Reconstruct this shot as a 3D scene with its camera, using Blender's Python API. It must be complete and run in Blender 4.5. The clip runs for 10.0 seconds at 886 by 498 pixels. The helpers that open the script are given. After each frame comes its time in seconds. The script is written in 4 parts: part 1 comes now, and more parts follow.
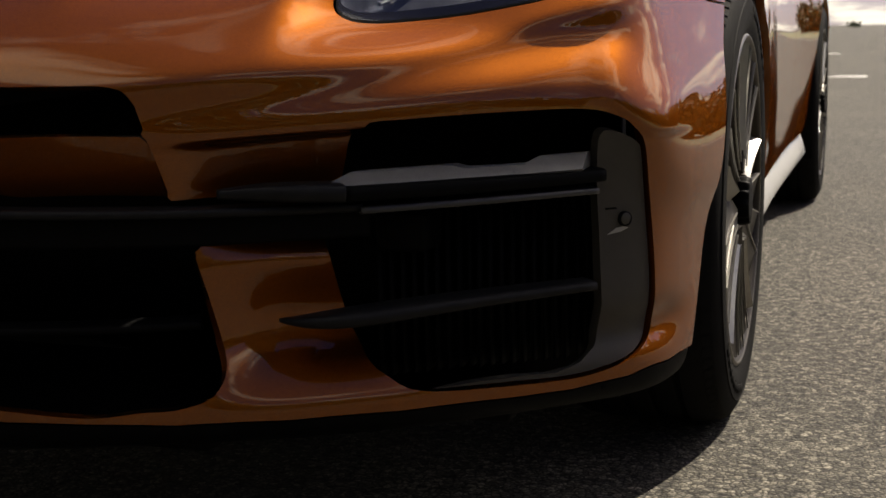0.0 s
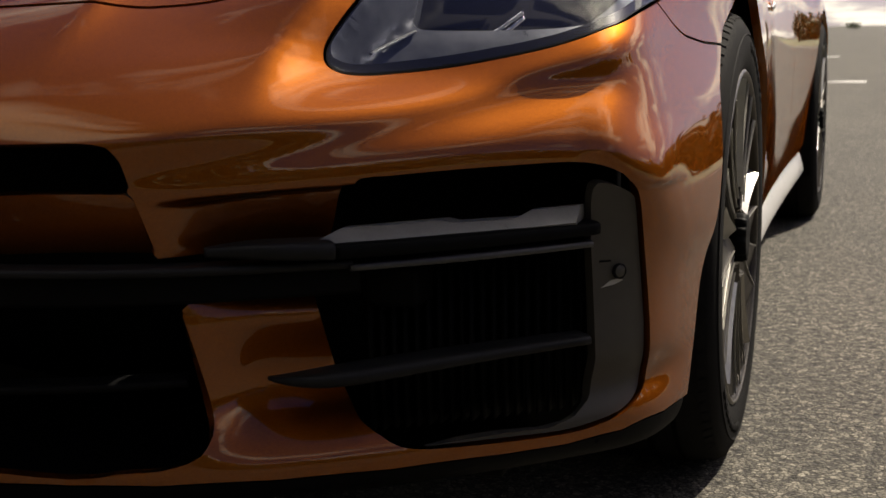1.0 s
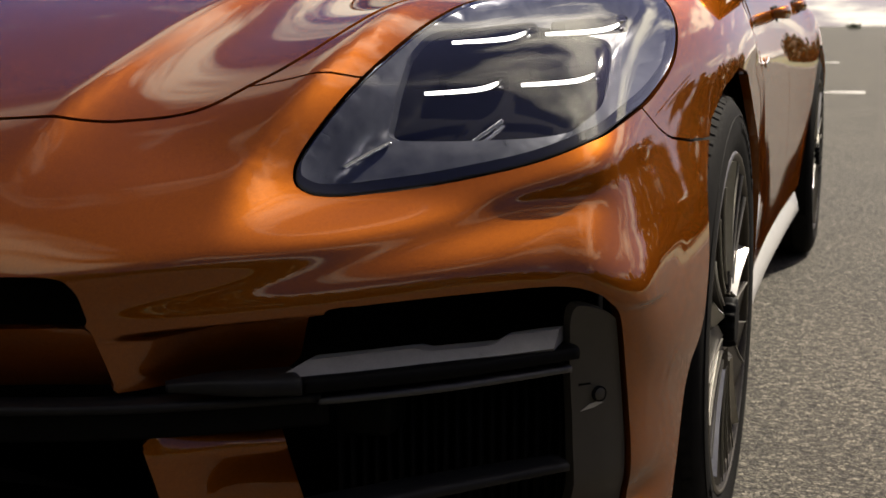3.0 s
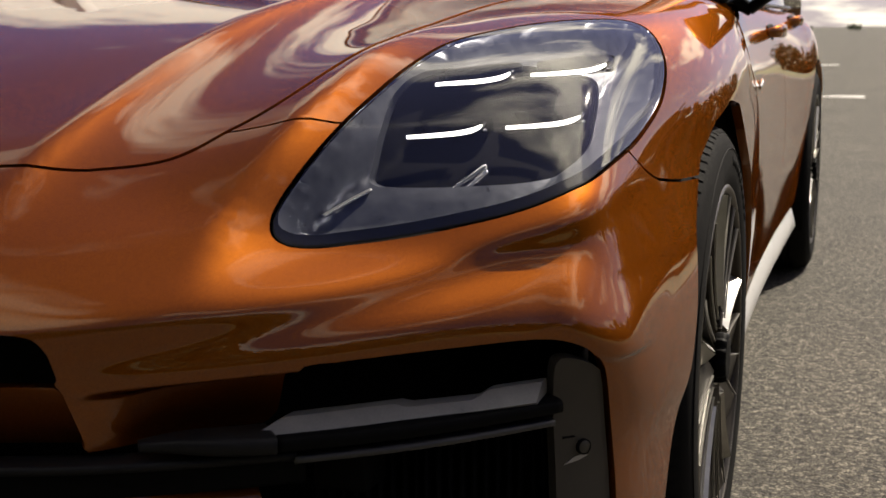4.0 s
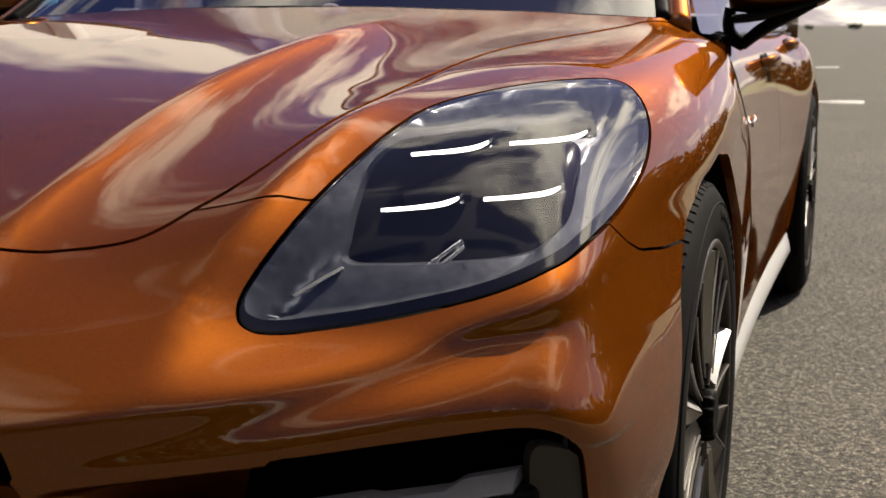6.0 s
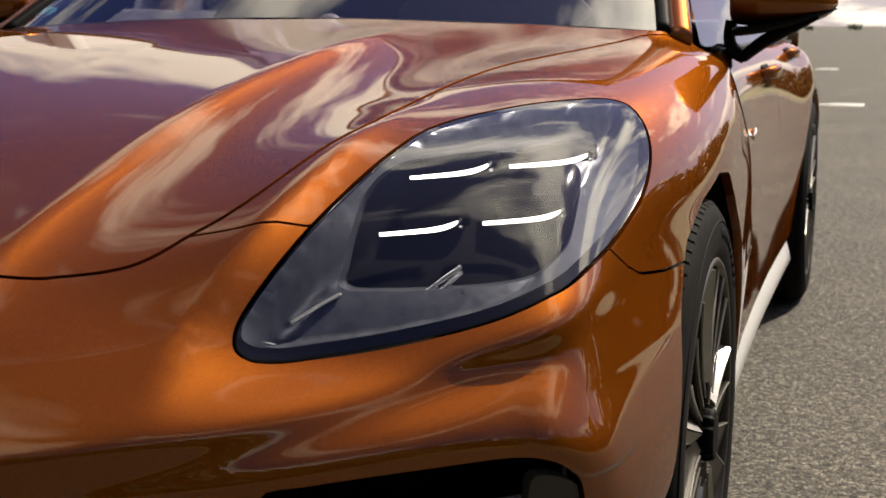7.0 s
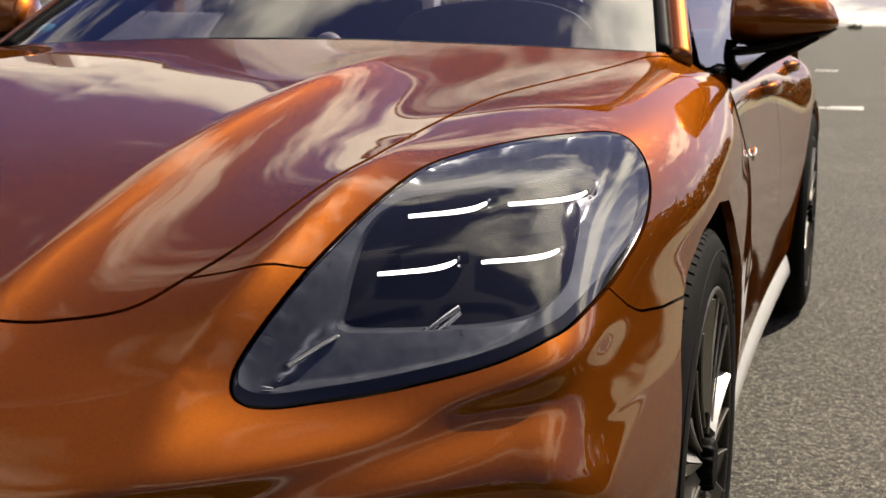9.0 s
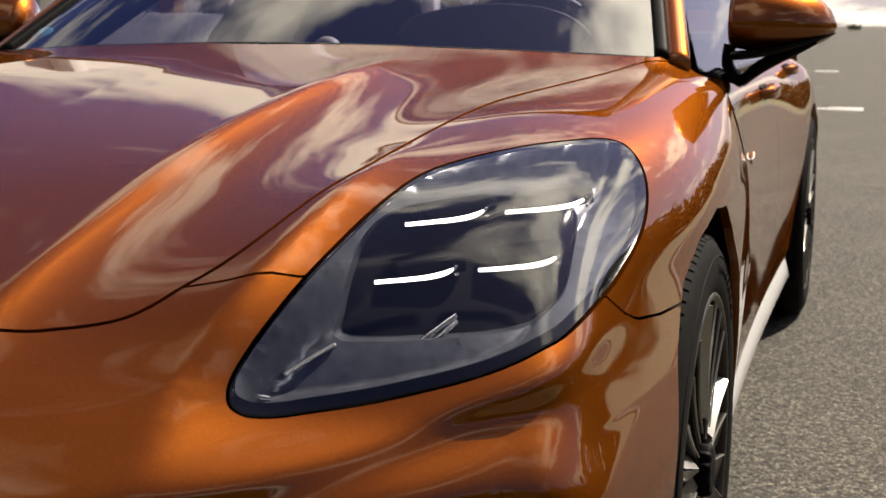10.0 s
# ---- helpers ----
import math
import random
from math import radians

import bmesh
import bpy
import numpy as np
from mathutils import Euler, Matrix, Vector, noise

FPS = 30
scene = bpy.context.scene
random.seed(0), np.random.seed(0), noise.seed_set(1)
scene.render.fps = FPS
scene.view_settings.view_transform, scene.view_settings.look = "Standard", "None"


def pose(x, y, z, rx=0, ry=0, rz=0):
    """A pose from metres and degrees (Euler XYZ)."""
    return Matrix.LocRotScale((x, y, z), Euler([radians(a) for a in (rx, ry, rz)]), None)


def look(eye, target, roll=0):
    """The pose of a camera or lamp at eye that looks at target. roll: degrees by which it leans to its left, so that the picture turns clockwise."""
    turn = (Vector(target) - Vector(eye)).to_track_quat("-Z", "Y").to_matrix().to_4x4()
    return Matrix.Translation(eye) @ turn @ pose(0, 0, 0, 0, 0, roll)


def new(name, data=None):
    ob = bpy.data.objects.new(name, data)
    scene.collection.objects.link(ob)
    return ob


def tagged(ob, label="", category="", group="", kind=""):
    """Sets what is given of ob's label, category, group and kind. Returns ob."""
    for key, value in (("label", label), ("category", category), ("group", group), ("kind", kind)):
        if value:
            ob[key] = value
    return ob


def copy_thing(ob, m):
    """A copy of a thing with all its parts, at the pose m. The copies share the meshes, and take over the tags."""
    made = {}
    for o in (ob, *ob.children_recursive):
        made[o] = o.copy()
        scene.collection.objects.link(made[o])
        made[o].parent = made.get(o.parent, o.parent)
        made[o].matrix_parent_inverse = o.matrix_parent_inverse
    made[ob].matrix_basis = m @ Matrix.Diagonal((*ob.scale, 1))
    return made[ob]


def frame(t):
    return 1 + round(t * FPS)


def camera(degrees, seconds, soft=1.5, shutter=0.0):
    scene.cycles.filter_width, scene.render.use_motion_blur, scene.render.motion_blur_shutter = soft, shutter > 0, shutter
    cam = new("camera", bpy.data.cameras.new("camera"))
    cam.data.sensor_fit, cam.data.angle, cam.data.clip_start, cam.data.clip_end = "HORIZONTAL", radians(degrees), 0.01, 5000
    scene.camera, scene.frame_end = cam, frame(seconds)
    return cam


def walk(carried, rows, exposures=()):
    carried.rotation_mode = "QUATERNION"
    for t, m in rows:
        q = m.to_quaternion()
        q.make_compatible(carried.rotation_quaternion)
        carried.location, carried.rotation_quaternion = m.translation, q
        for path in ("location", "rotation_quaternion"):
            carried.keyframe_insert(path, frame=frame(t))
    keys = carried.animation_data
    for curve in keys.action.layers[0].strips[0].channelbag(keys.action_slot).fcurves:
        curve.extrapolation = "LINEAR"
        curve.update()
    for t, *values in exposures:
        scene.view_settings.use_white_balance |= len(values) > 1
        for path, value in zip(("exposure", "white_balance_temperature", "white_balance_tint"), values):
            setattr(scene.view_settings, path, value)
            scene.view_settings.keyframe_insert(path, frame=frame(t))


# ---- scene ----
cam = camera(36.4, 10.0)
PATH = [
    (0, (1.19, -2.223, 0.643), (0.564, -0.351, 0.324), -0.9),
    (0.5, (1.188, -2.206, 0.671), (0.563, -0.334, 0.351), -0.8),
    (1, (1.189, -2.191, 0.698), (0.564, -0.318, 0.379), -0.8),
    (1.5, (1.189, -2.174, 0.732), (0.564, -0.302, 0.41), -0.6),
    (2, (1.19, -2.158, 0.763), (0.565, -0.285, 0.441), -0.5),
    (2.5, (1.191, -2.137, 0.795), (0.568, -0.264, 0.472), -0.4),
    (4, (1.2, -2.071, 0.87), (0.577, -0.199, 0.547), -0.3),
    (4.5, (1.206, -2.053, 0.894), (0.582, -0.18, 0.57), -0.3),
    (5, (1.208, -2.034, 0.914), (0.585, -0.161, 0.589), -0.2),
    (5.5, (1.209, -2.02, 0.933), (0.586, -0.148, 0.607), -0.2),
    (7, (1.204, -1.993, 0.974), (0.582, -0.121, 0.647), -0.0),
    (7.5, (1.201, -1.989, 0.987), (0.58, -0.117, 0.659), 0.1),
    (8, (1.201, -1.987, 0.996), (0.579, -0.115, 0.668), 0.0),
    (8.5, (1.2, -1.983, 1.008), (0.579, -0.11, 0.68), 0.1),
    (9, (1.2, -1.978, 1.016), (0.579, -0.106, 0.688), 0.1),
    (9.5, (1.204, -1.979, 1.022), (0.582, -0.106, 0.695), 0.1),
    (10, (1.203, -1.977, 1.025), (0.582, -0.104, 0.697), 0.1),
]
walk(cam, [(r[0], look(*r[1:])) for r in PATH], [(0.0, 0.74, 7300, 10), (10.0, 0.86, 7300, 10)])
cam.data.dof.use_dof = True
cam.data.dof.focus_distance, cam.data.dof.aperture_fstop = 1.72, 13.0

# ---- daylight: a high sun behind the car, a blue sky with broken cloud ----
SUN_TURN, SUN_HEIGHT = radians(59), radians(47)
sun = new("sun", bpy.data.lights.new("sun", "SUN"))
sun.data.energy, sun.data.angle, sun.data.color = 5.0, radians(0.55), (1.0, 0.95, 0.88)
toward_sun = Vector((math.cos(SUN_TURN) * math.cos(SUN_HEIGHT), math.sin(SUN_TURN) * math.cos(SUN_HEIGHT), math.sin(SUN_HEIGHT)))
sun.matrix_world = look(toward_sun * 50, (0, 0, 0))

world = bpy.data.worlds.new("sky")
world.use_nodes = True
scene.world = world
wn, wl = world.node_tree.nodes, world.node_tree.links
wn.clear()
sky = wn.new("ShaderNodeTexSky")
sky.sky_type, sky.sun_disc = "NISHITA", False
sky.sun_elevation, sky.sun_rotation = SUN_HEIGHT, radians(90) - SUN_TURN
sky.dust_density, sky.ozone_density = 0.7, 2.0
where = wn.new("ShaderNodeTexCoord")
split = wn.new("ShaderNodeSeparateXYZ")
wl.new(where.outputs["Generated"], split.inputs[0])
# clouds lie on a level sheet: the way up divided out of the direction
lift = wn.new("ShaderNodeMath")
lift.operation = "ADD"
lift.inputs[1].default_value = 0.12
wl.new(split.outputs["Z"], lift.inputs[0])
flat = wn.new("ShaderNodeVectorMath")
flat.operation = "DIVIDE"
wl.new(where.outputs["Generated"], flat.inputs[0])
wl.new(lift.outputs[0], flat.inputs[1])
cloud = wn.new("ShaderNodeTexNoise")
cloud.inputs["Scale"].default_value, cloud.inputs["Detail"].default_value, cloud.inputs["Roughness"].default_value = 1.2, 9, 0.58
drift = wn.new("ShaderNodeVectorMath")
drift.operation = "ADD"
drift.inputs[1].default_value = (-32.69, -19.47, 4.2)
wl.new(flat.outputs[0], drift.inputs[0])
wl.new(drift.outputs[0], cloud.inputs["Vector"])
cover = wn.new("ShaderNodeValToRGB")
cover.color_ramp.elements[0].position, cover.color_ramp.elements[1].position = 0.515, 0.61
wl.new(cloud.outputs["Fac"], cover.inputs["Fac"])
# cloud near the sun scatters its light forward and glares
near_sun = wn.new("ShaderNodeVectorMath")
near_sun.operation = "DOT_PRODUCT"
near_sun.inputs[1].default_value = toward_sun
wl.new(where.outputs["Generated"], near_sun.inputs[0])
glare = wn.new("ShaderNodeMath")
glare.operation, glare.use_clamp = "MAXIMUM", True
glare.inputs[1].default_value = 0.0
wl.new(near_sun.outputs["Value"], glare.inputs[0])
power = wn.new("ShaderNodeMath")
power.operation = "POWER"
power.inputs[1].default_value = 5.0
wl.new(glare.outputs[0], power.inputs[0])
level = wn.new("ShaderNodeMath")
level.operation = "MULTIPLY_ADD"
level.inputs[1].default_value, level.inputs[2].default_value = 32.0, 13.0
wl.new(power.outputs[0], level.inputs[0])
mix = wn.new("ShaderNodeMix")
mix.data_type = "RGBA"
wl.new(cover.outputs["Color"], mix.inputs["Factor"])
deep = wn.new("ShaderNodeMix")
deep.data_type, deep.blend_type = "RGBA", "MULTIPLY"
deep.inputs["Factor"].default_value = 1.0
deep.inputs["B"].default_value = (0.37, 0.365, 0.74, 1)
wl.new(sky.outputs["Color"], deep.inputs["A"])
# haze scatters sunlight forward: round the sun, and low over the ground on the sun's side


def sky_math(kind, a, b):
    n = wn.new("ShaderNodeMath")
    n.operation = kind
    for slot, value in enumerate((a, b)):
        if isinstance(value, (int, float)):
            n.inputs[slot].default_value = value
        else:
            wl.new(value, n.inputs[slot])
    return n.outputs[0]


side_on = wn.new("ShaderNodeVectorMath")
side_on.operation = "DOT_PRODUCT"
side_on.inputs[1].default_value = (math.cos(SUN_TURN), math.sin(SUN_TURN), 0.0)
wl.new(where.outputs["Generated"], side_on.inputs[0])
sunward = sky_math("POWER", sky_math("MAXIMUM", side_on.outputs["Value"], 0.0), 2.0)
low = sky_math("POWER", sky_math("SUBTRACT", 1.0, sky_math("MAXIMUM", split.outputs["Z"], 0.0)), 2.5)
amount = sky_math("ADD", sky_math("MULTIPLY", sky_math("MULTIPLY", sunward, low), 6.0), sky_math("MULTIPLY", power.outputs[0], 1.5))
haze = wn.new("ShaderNodeVectorMath")
haze.operation = "SCALE"
haze.inputs[0].default_value = (1.0, 0.93, 0.80)
wl.new(amount, haze.inputs["Scale"])
hazy = wn.new("ShaderNodeVectorMath")
hazy.operation = "ADD"
wl.new(deep.outputs["Result"], hazy.inputs[0])
wl.new(haze.outputs[0], hazy.inputs[1])
wl.new(hazy.outputs[0], mix.inputs["A"])
lit_cloud = wn.new("ShaderNodeVectorMath")
lit_cloud.operation = "SCALE"
lit_cloud.inputs[0].default_value = (1.0, 0.955, 0.87)
wl.new(level.outputs[0], lit_cloud.inputs["Scale"])
wl.new(lit_cloud.outputs[0], mix.inputs["B"])
back = wn.new("ShaderNodeBackground")
back.inputs["Strength"].default_value = 0.05
wl.new(mix.outputs["Result"], back.inputs["Color"])
out = wn.new("ShaderNodeOutputWorld")
wl.new(back.outputs[0], out.inputs[0])

# ---- materials ----
def material(name, color, rough=0.5, metal=0.0, coat=0.0, coat_rough=0.03, spec=0.5):
    m = bpy.data.materials.new(name)
    m.use_nodes = True
    b = m.node_tree.nodes["Principled BSDF"]
    b.inputs["Base Color"].default_value = (*color, 1)
    b.inputs["Roughness"].default_value, b.inputs["Metallic"].default_value = rough, metal
    b.inputs["Coat Weight"].default_value, b.inputs["Coat Roughness"].default_value = coat, coat_rough
    b.inputs["Specular IOR Level"].default_value = spec
    return m


def node(m, kind, **values):
    n = m.node_tree.nodes.new(kind)
    for key, value in values.items():
        n.inputs[key.replace("_", " ")].default_value = value
    return n


def link(m, a, b):
    m.node_tree.links.new(a, b)


def coords(m, scale=1.0):
    tc = m.node_tree.nodes.new("ShaderNodeTexCoord")
    mp = m.node_tree.nodes.new("ShaderNodeMapping")
    mp.inputs["Scale"].default_value = (scale, scale, scale)
    link(m, tc.outputs["Object"], mp.inputs["Vector"])
    return mp.outputs["Vector"]


def ramp(m, fac, stops):
    r = m.node_tree.nodes.new("ShaderNodeValToRGB")
    while len(r.color_ramp.elements) < len(stops):
        r.color_ramp.elements.new(0.5)
    for e, (at, c) in zip(r.color_ramp.elements, stops):
        e.position, e.color = at, (*c, 1) if len(c) == 3 else c
    link(m, fac, r.inputs["Fac"])
    return r.outputs["Color"]


def bump(m, height, strength=0.2, distance=0.002, normal=None):
    b = node(m, "ShaderNodeBump", Strength=strength, Distance=distance)
    link(m, height, b.inputs["Height"])
    if normal:
        link(m, normal, b.inputs["Normal"])
    return b.outputs["Normal"]


def bsdf(m):
    return m.node_tree.nodes["Principled BSDF"]


def vary(m, scale, low, high, amount_rough=None, bump_strength=0.0, distance=0.001):
    """Two scales of noise in the colour, the gloss and a fine relief."""
    v = coords(m)
    n1 = node(m, "ShaderNodeTexNoise", Scale=scale, Detail=6.0, Roughness=0.6)
    n2 = node(m, "ShaderNodeTexNoise", Scale=scale * 14, Detail=3.0)
    link(m, v, n1.inputs["Vector"]), link(m, v, n2.inputs["Vector"])
    both = m.node_tree.nodes.new("ShaderNodeMath")
    both.operation = "MULTIPLY_ADD"
    both.inputs[1].default_value = 0.4
    link(m, n2.outputs["Fac"], both.inputs[0])
    part_sum = m.node_tree.nodes.new("ShaderNodeMath")
    part_sum.operation = "MULTIPLY"
    part_sum.inputs[1].default_value = 0.6
    link(m, n1.outputs["Fac"], part_sum.inputs[0])
    link(m, part_sum.outputs[0], both.inputs[2])
    link(m, ramp(m, both.outputs[0], [(0.35, low), (0.65, high)]), bsdf(m).inputs["Base Color"])
    if amount_rough:
        r = ramp(m, both.outputs[0], [(0.3, (amount_rough[0],) * 3), (0.7, (amount_rough[1],) * 3)])
        link(m, r, bsdf(m).inputs["Roughness"])
    if bump_strength:
        link(m, bump(m, n2.outputs["Fac"], bump_strength, distance), bsdf(m).inputs["Normal"])
    return m


# copper-orange metallic paint: flakes that lie flat and flakes that lie askew, under a clear coat with faint orange peel
def car_paint():
    m = material("copper_paint", (0.45, 0.11, 0.005))
    flake = node(m, "ShaderNodeTexVoronoi", Scale=1800.0)
    link(m, coords(m), flake.inputs["Vector"])
    peel = node(m, "ShaderNodeTexNoise", Scale=170.0, Detail=2.0)
    link(m, coords(m), peel.inputs["Vector"])
    dust = node(m, "ShaderNodeTexNoise", Scale=9.0, Detail=7.0, Roughness=0.65)
    link(m, coords(m), dust.inputs["Vector"])
    level = node(m, "ShaderNodeBsdfGlossy", Roughness=0.37)
    slanted = node(m, "ShaderNodeBsdfGlossy", Roughness=0.58)
    link(m, ramp(m, flake.outputs["Color"], [(0.1, (0.24, 0.079, 0.005)), (0.9, (0.38, 0.132, 0.010))]), level.inputs["Color"])
    link(m, ramp(m, flake.outputs["Color"], [(0.1, (0.125, 0.022, 0.002)), (0.9, (0.195, 0.036, 0.004))]), slanted.inputs["Color"])
    flakes = node(m, "ShaderNodeMixShader", Fac=0.54)
    link(m, level.outputs[0], flakes.inputs[1]), link(m, slanted.outputs[0], flakes.inputs[2])
    coat = node(m, "ShaderNodeBsdfGlossy", Color=(1, 1, 1, 1))
    link(m, ramp(m, dust.outputs["Fac"], [(0.5, (0.006,) * 3), (0.8, (0.05,) * 3)]), coat.inputs["Roughness"])
    peeled = bump(m, peel.outputs["Fac"], 0.02, 0.0006)
    link(m, peeled, coat.inputs["Normal"])
    shine = node(m, "ShaderNodeFresnel", IOR=1.49)
    whole = m.node_tree.nodes.new("ShaderNodeMixShader")
    link(m, shine.outputs[0], whole.inputs[0]), link(m, flakes.outputs[0], whole.inputs[1]), link(m, coat.outputs[0], whole.inputs[2])
    link(m, whole.outputs[0], m.node_tree.nodes["Material Output"].inputs["Surface"])
    m.node_tree.nodes.remove(bsdf(m))
    return m


paint = car_paint()
black_plastic = vary(material("black_plastic", (0.012, 0.012, 0.013), 0.55, spec=0.05), 60, (0.002, 0.002, 0.0022), (0.005, 0.005, 0.0052), (0.5, 0.65), 0.15, 0.0003)
blade_plastic = vary(material("satin_black_plastic", (0.02, 0.02, 0.022), 0.32, spec=0.16), 40, (0.007, 0.007, 0.0075), (0.011, 0.011, 0.012), (0.42, 0.55), 0.1, 0.0003)
gloss_black = material("gloss_black", (0.003, 0.003, 0.0035), 0.25, 0, 0.0, 0.03, 0.15)
# grey trim, its colour lightened for the sky that its face mirrors
trim_blade = vary(material("satin_trim_sky_lightened", (0.2, 0.2, 0.2), 0.3), 40, (0.15, 0.144, 0.137), (0.20, 0.192, 0.182), (0.26, 0.36), 0.1, 0.0003)
trim_dark = vary(material("satin_grey_trim", (0.03, 0.03, 0.032), 0.35), 40, (0.024, 0.024, 0.026), (0.036, 0.036, 0.039), (0.3, 0.42), 0.1, 0.0003)
# pale tone for the light painted in the sensor's recess
recess_lit_tone = material("painted_lit_recess", (0.3, 0.29, 0.27), 0.4)
trim_grey = vary(material("grey_brown_trim", (0.085, 0.072, 0.058), 0.45, 0.3), 50, (0.038, 0.034, 0.028), (0.05, 0.044, 0.036), (0.48, 0.6), 0.1, 0.0003)
rubber = vary(material("tyre_rubber", (0.018, 0.018, 0.018), 0.8, spec=0.04), 35, (0.007, 0.007, 0.007), (0.014, 0.0135, 0.013), (0.65, 0.85), 0.35, 0.0006)
bronze = vary(material("dark_bronze_rim", (0.07, 0.06, 0.05), 0.34, 0.85), 30, (0.028, 0.024, 0.020), (0.042, 0.036, 0.029), (0.34, 0.46))
machined = vary(material("machined_silver", (0.5, 0.49, 0.46), 0.36, 1.0), 60, (0.33, 0.32, 0.295), (0.42, 0.41, 0.38), (0.33, 0.44))
chrome = material("chrome", (0.8, 0.8, 0.8), 0.08, 1.0)
# dark gloss sill: the sky mirrored in it is put into this pale colour
sky_sheen_sill = vary(material("sill_painted_sky_sheen", (0.62, 0.62, 0.62), 0.3, 0.1, 0.6), 20, (0.58, 0.58, 0.58), (0.68, 0.68, 0.68), (0.25, 0.38))
lamp_dark = material("lamp_bay_black", (0.003, 0.003, 0.004), 0.7, spec=0.02)
lamp_grey = vary(material("lamp_reflector_grey", (0.16, 0.165, 0.18), 0.3, 0.5), 70, (0.06, 0.065, 0.082), (0.10, 0.107, 0.13), (0.25, 0.4))
lit_crease_grey = material("painted_lit_crease", (0.4, 0.4, 0.4), 0.3, 0.6)
interior = vary(material("interior_leather", (0.03, 0.028, 0.027), 0.55), 25, (0.008, 0.0075, 0.0078), (0.014, 0.013, 0.0135), (0.45, 0.65), 0.2, 0.0008)
cream_leather = vary(material("pale_leather", (0.45, 0.42, 0.37), 0.5), 20, (0.40, 0.37, 0.33), (0.5, 0.47, 0.42), (0.45, 0.6), 0.2, 0.0008)

dash_grey = vary(material("dash_grey", (0.06, 0.06, 0.065), 0.5), 25, (0.05, 0.05, 0.055), (0.085, 0.085, 0.09), (0.45, 0.6), 0.2, 0.0006)
sticker_teal = vary(material("teal_sticker", (0.03, 0.25, 0.28), 0.4), 60, (0.02, 0.22, 0.25), (0.05, 0.32, 0.35), (0.35, 0.5))
led = bpy.data.materials.new("led_white")
led.use_nodes = True
bsdf(led).inputs["Base Color"].default_value = (0.9, 0.9, 0.9, 1)
bsdf(led).inputs["Emission Color"].default_value = (1.0, 0.98, 0.95, 1)
bsdf(led).inputs["Emission Strength"].default_value = 3.0


def clear(name, tint, ior):
    """Thin clear sheet: it lets light through unbent and mirrors the surroundings by Fresnel."""
    m = bpy.data.materials.new(name)
    m.use_nodes = True
    m.node_tree.nodes.remove(bsdf(m))
    see = node(m, "ShaderNodeBsdfTransparent", Color=(*tint, 1))
    shine = node(m, "ShaderNodeBsdfGlossy", Color=(1, 1, 1, 1), Roughness=0.022)
    f = node(m, "ShaderNodeFresnel", IOR=ior)
    mixer = m.node_tree.nodes.new("ShaderNodeMixShader")
    link(m, f.outputs[0], mixer.inputs[0]), link(m, see.outputs[0], mixer.inputs[1]), link(m, shine.outputs[0], mixer.inputs[2])
    link(m, mixer.outputs[0], m.node_tree.nodes["Material Output"].inputs["Surface"])
    return m


lens_clear = clear("clear_lens", (0.92, 0.93, 0.96), 1.72)
windscreen_glass = clear("windscreen_glass", (0.42, 0.42, 0.56), 2.3)
side_glass = clear("side_glass", (0.45, 0.46, 0.48), 2.2)

asphalt = material("asphalt", (0.1, 0.095, 0.088), 0.88, spec=0.3)
v = coords(asphalt)
stones = node(asphalt, "ShaderNodeTexVoronoi", Scale=92.0, Randomness=1.0)
joints = node(asphalt, "ShaderNodeTexVoronoi", Scale=92.0, Randomness=1.0)
joints.feature = "DISTANCE_TO_EDGE"
grit = node(asphalt, "ShaderNodeTexNoise", Scale=230.0, Detail=4.0, Roughness=0.65)
lumps = node(asphalt, "ShaderNodeTexNoise", Scale=46.0, Detail=3.0, Roughness=0.6)
patch = node(asphalt, "ShaderNodeTexNoise", Scale=0.7, Detail=6.0, Roughness=0.62)
for n in (grit, stones, joints, lumps, patch):
    link(asphalt, v, n.inputs["Vector"])
grit_color = ramp(asphalt, grit.outputs["Fac"], [(0.34, (0.030, 0.027, 0.0215)), (0.5, (0.084, 0.077, 0.063)), (0.66, (0.185, 0.170, 0.140))])
stone_tone = ramp(asphalt, stones.outputs["Color"], [(0.0, (0.30, 0.295, 0.285)), (0.5, (0.95, 0.945, 0.93)), (1.0, (2.1, 2.09, 2.04))])
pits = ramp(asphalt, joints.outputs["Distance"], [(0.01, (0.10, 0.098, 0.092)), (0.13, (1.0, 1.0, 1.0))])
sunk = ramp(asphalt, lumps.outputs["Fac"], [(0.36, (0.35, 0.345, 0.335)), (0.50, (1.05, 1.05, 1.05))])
wear = ramp(asphalt, patch.outputs["Fac"], [(0.35, (0.80, 0.80, 0.80)), (0.65, (1.14, 1.135, 1.12))])
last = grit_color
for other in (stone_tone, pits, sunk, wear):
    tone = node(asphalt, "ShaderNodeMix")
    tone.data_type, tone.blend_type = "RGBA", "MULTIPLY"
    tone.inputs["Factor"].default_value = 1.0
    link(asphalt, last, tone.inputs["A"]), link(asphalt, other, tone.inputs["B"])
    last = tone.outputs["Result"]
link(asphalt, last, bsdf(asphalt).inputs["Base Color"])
n1 = bump(asphalt, lumps.outputs["Fac"], 0.6, 0.012)
n2 = bump(asphalt, joints.outputs["Distance"], 0.7, 0.004, n1)
link(asphalt, n2, bsdf(asphalt).inputs["Normal"])

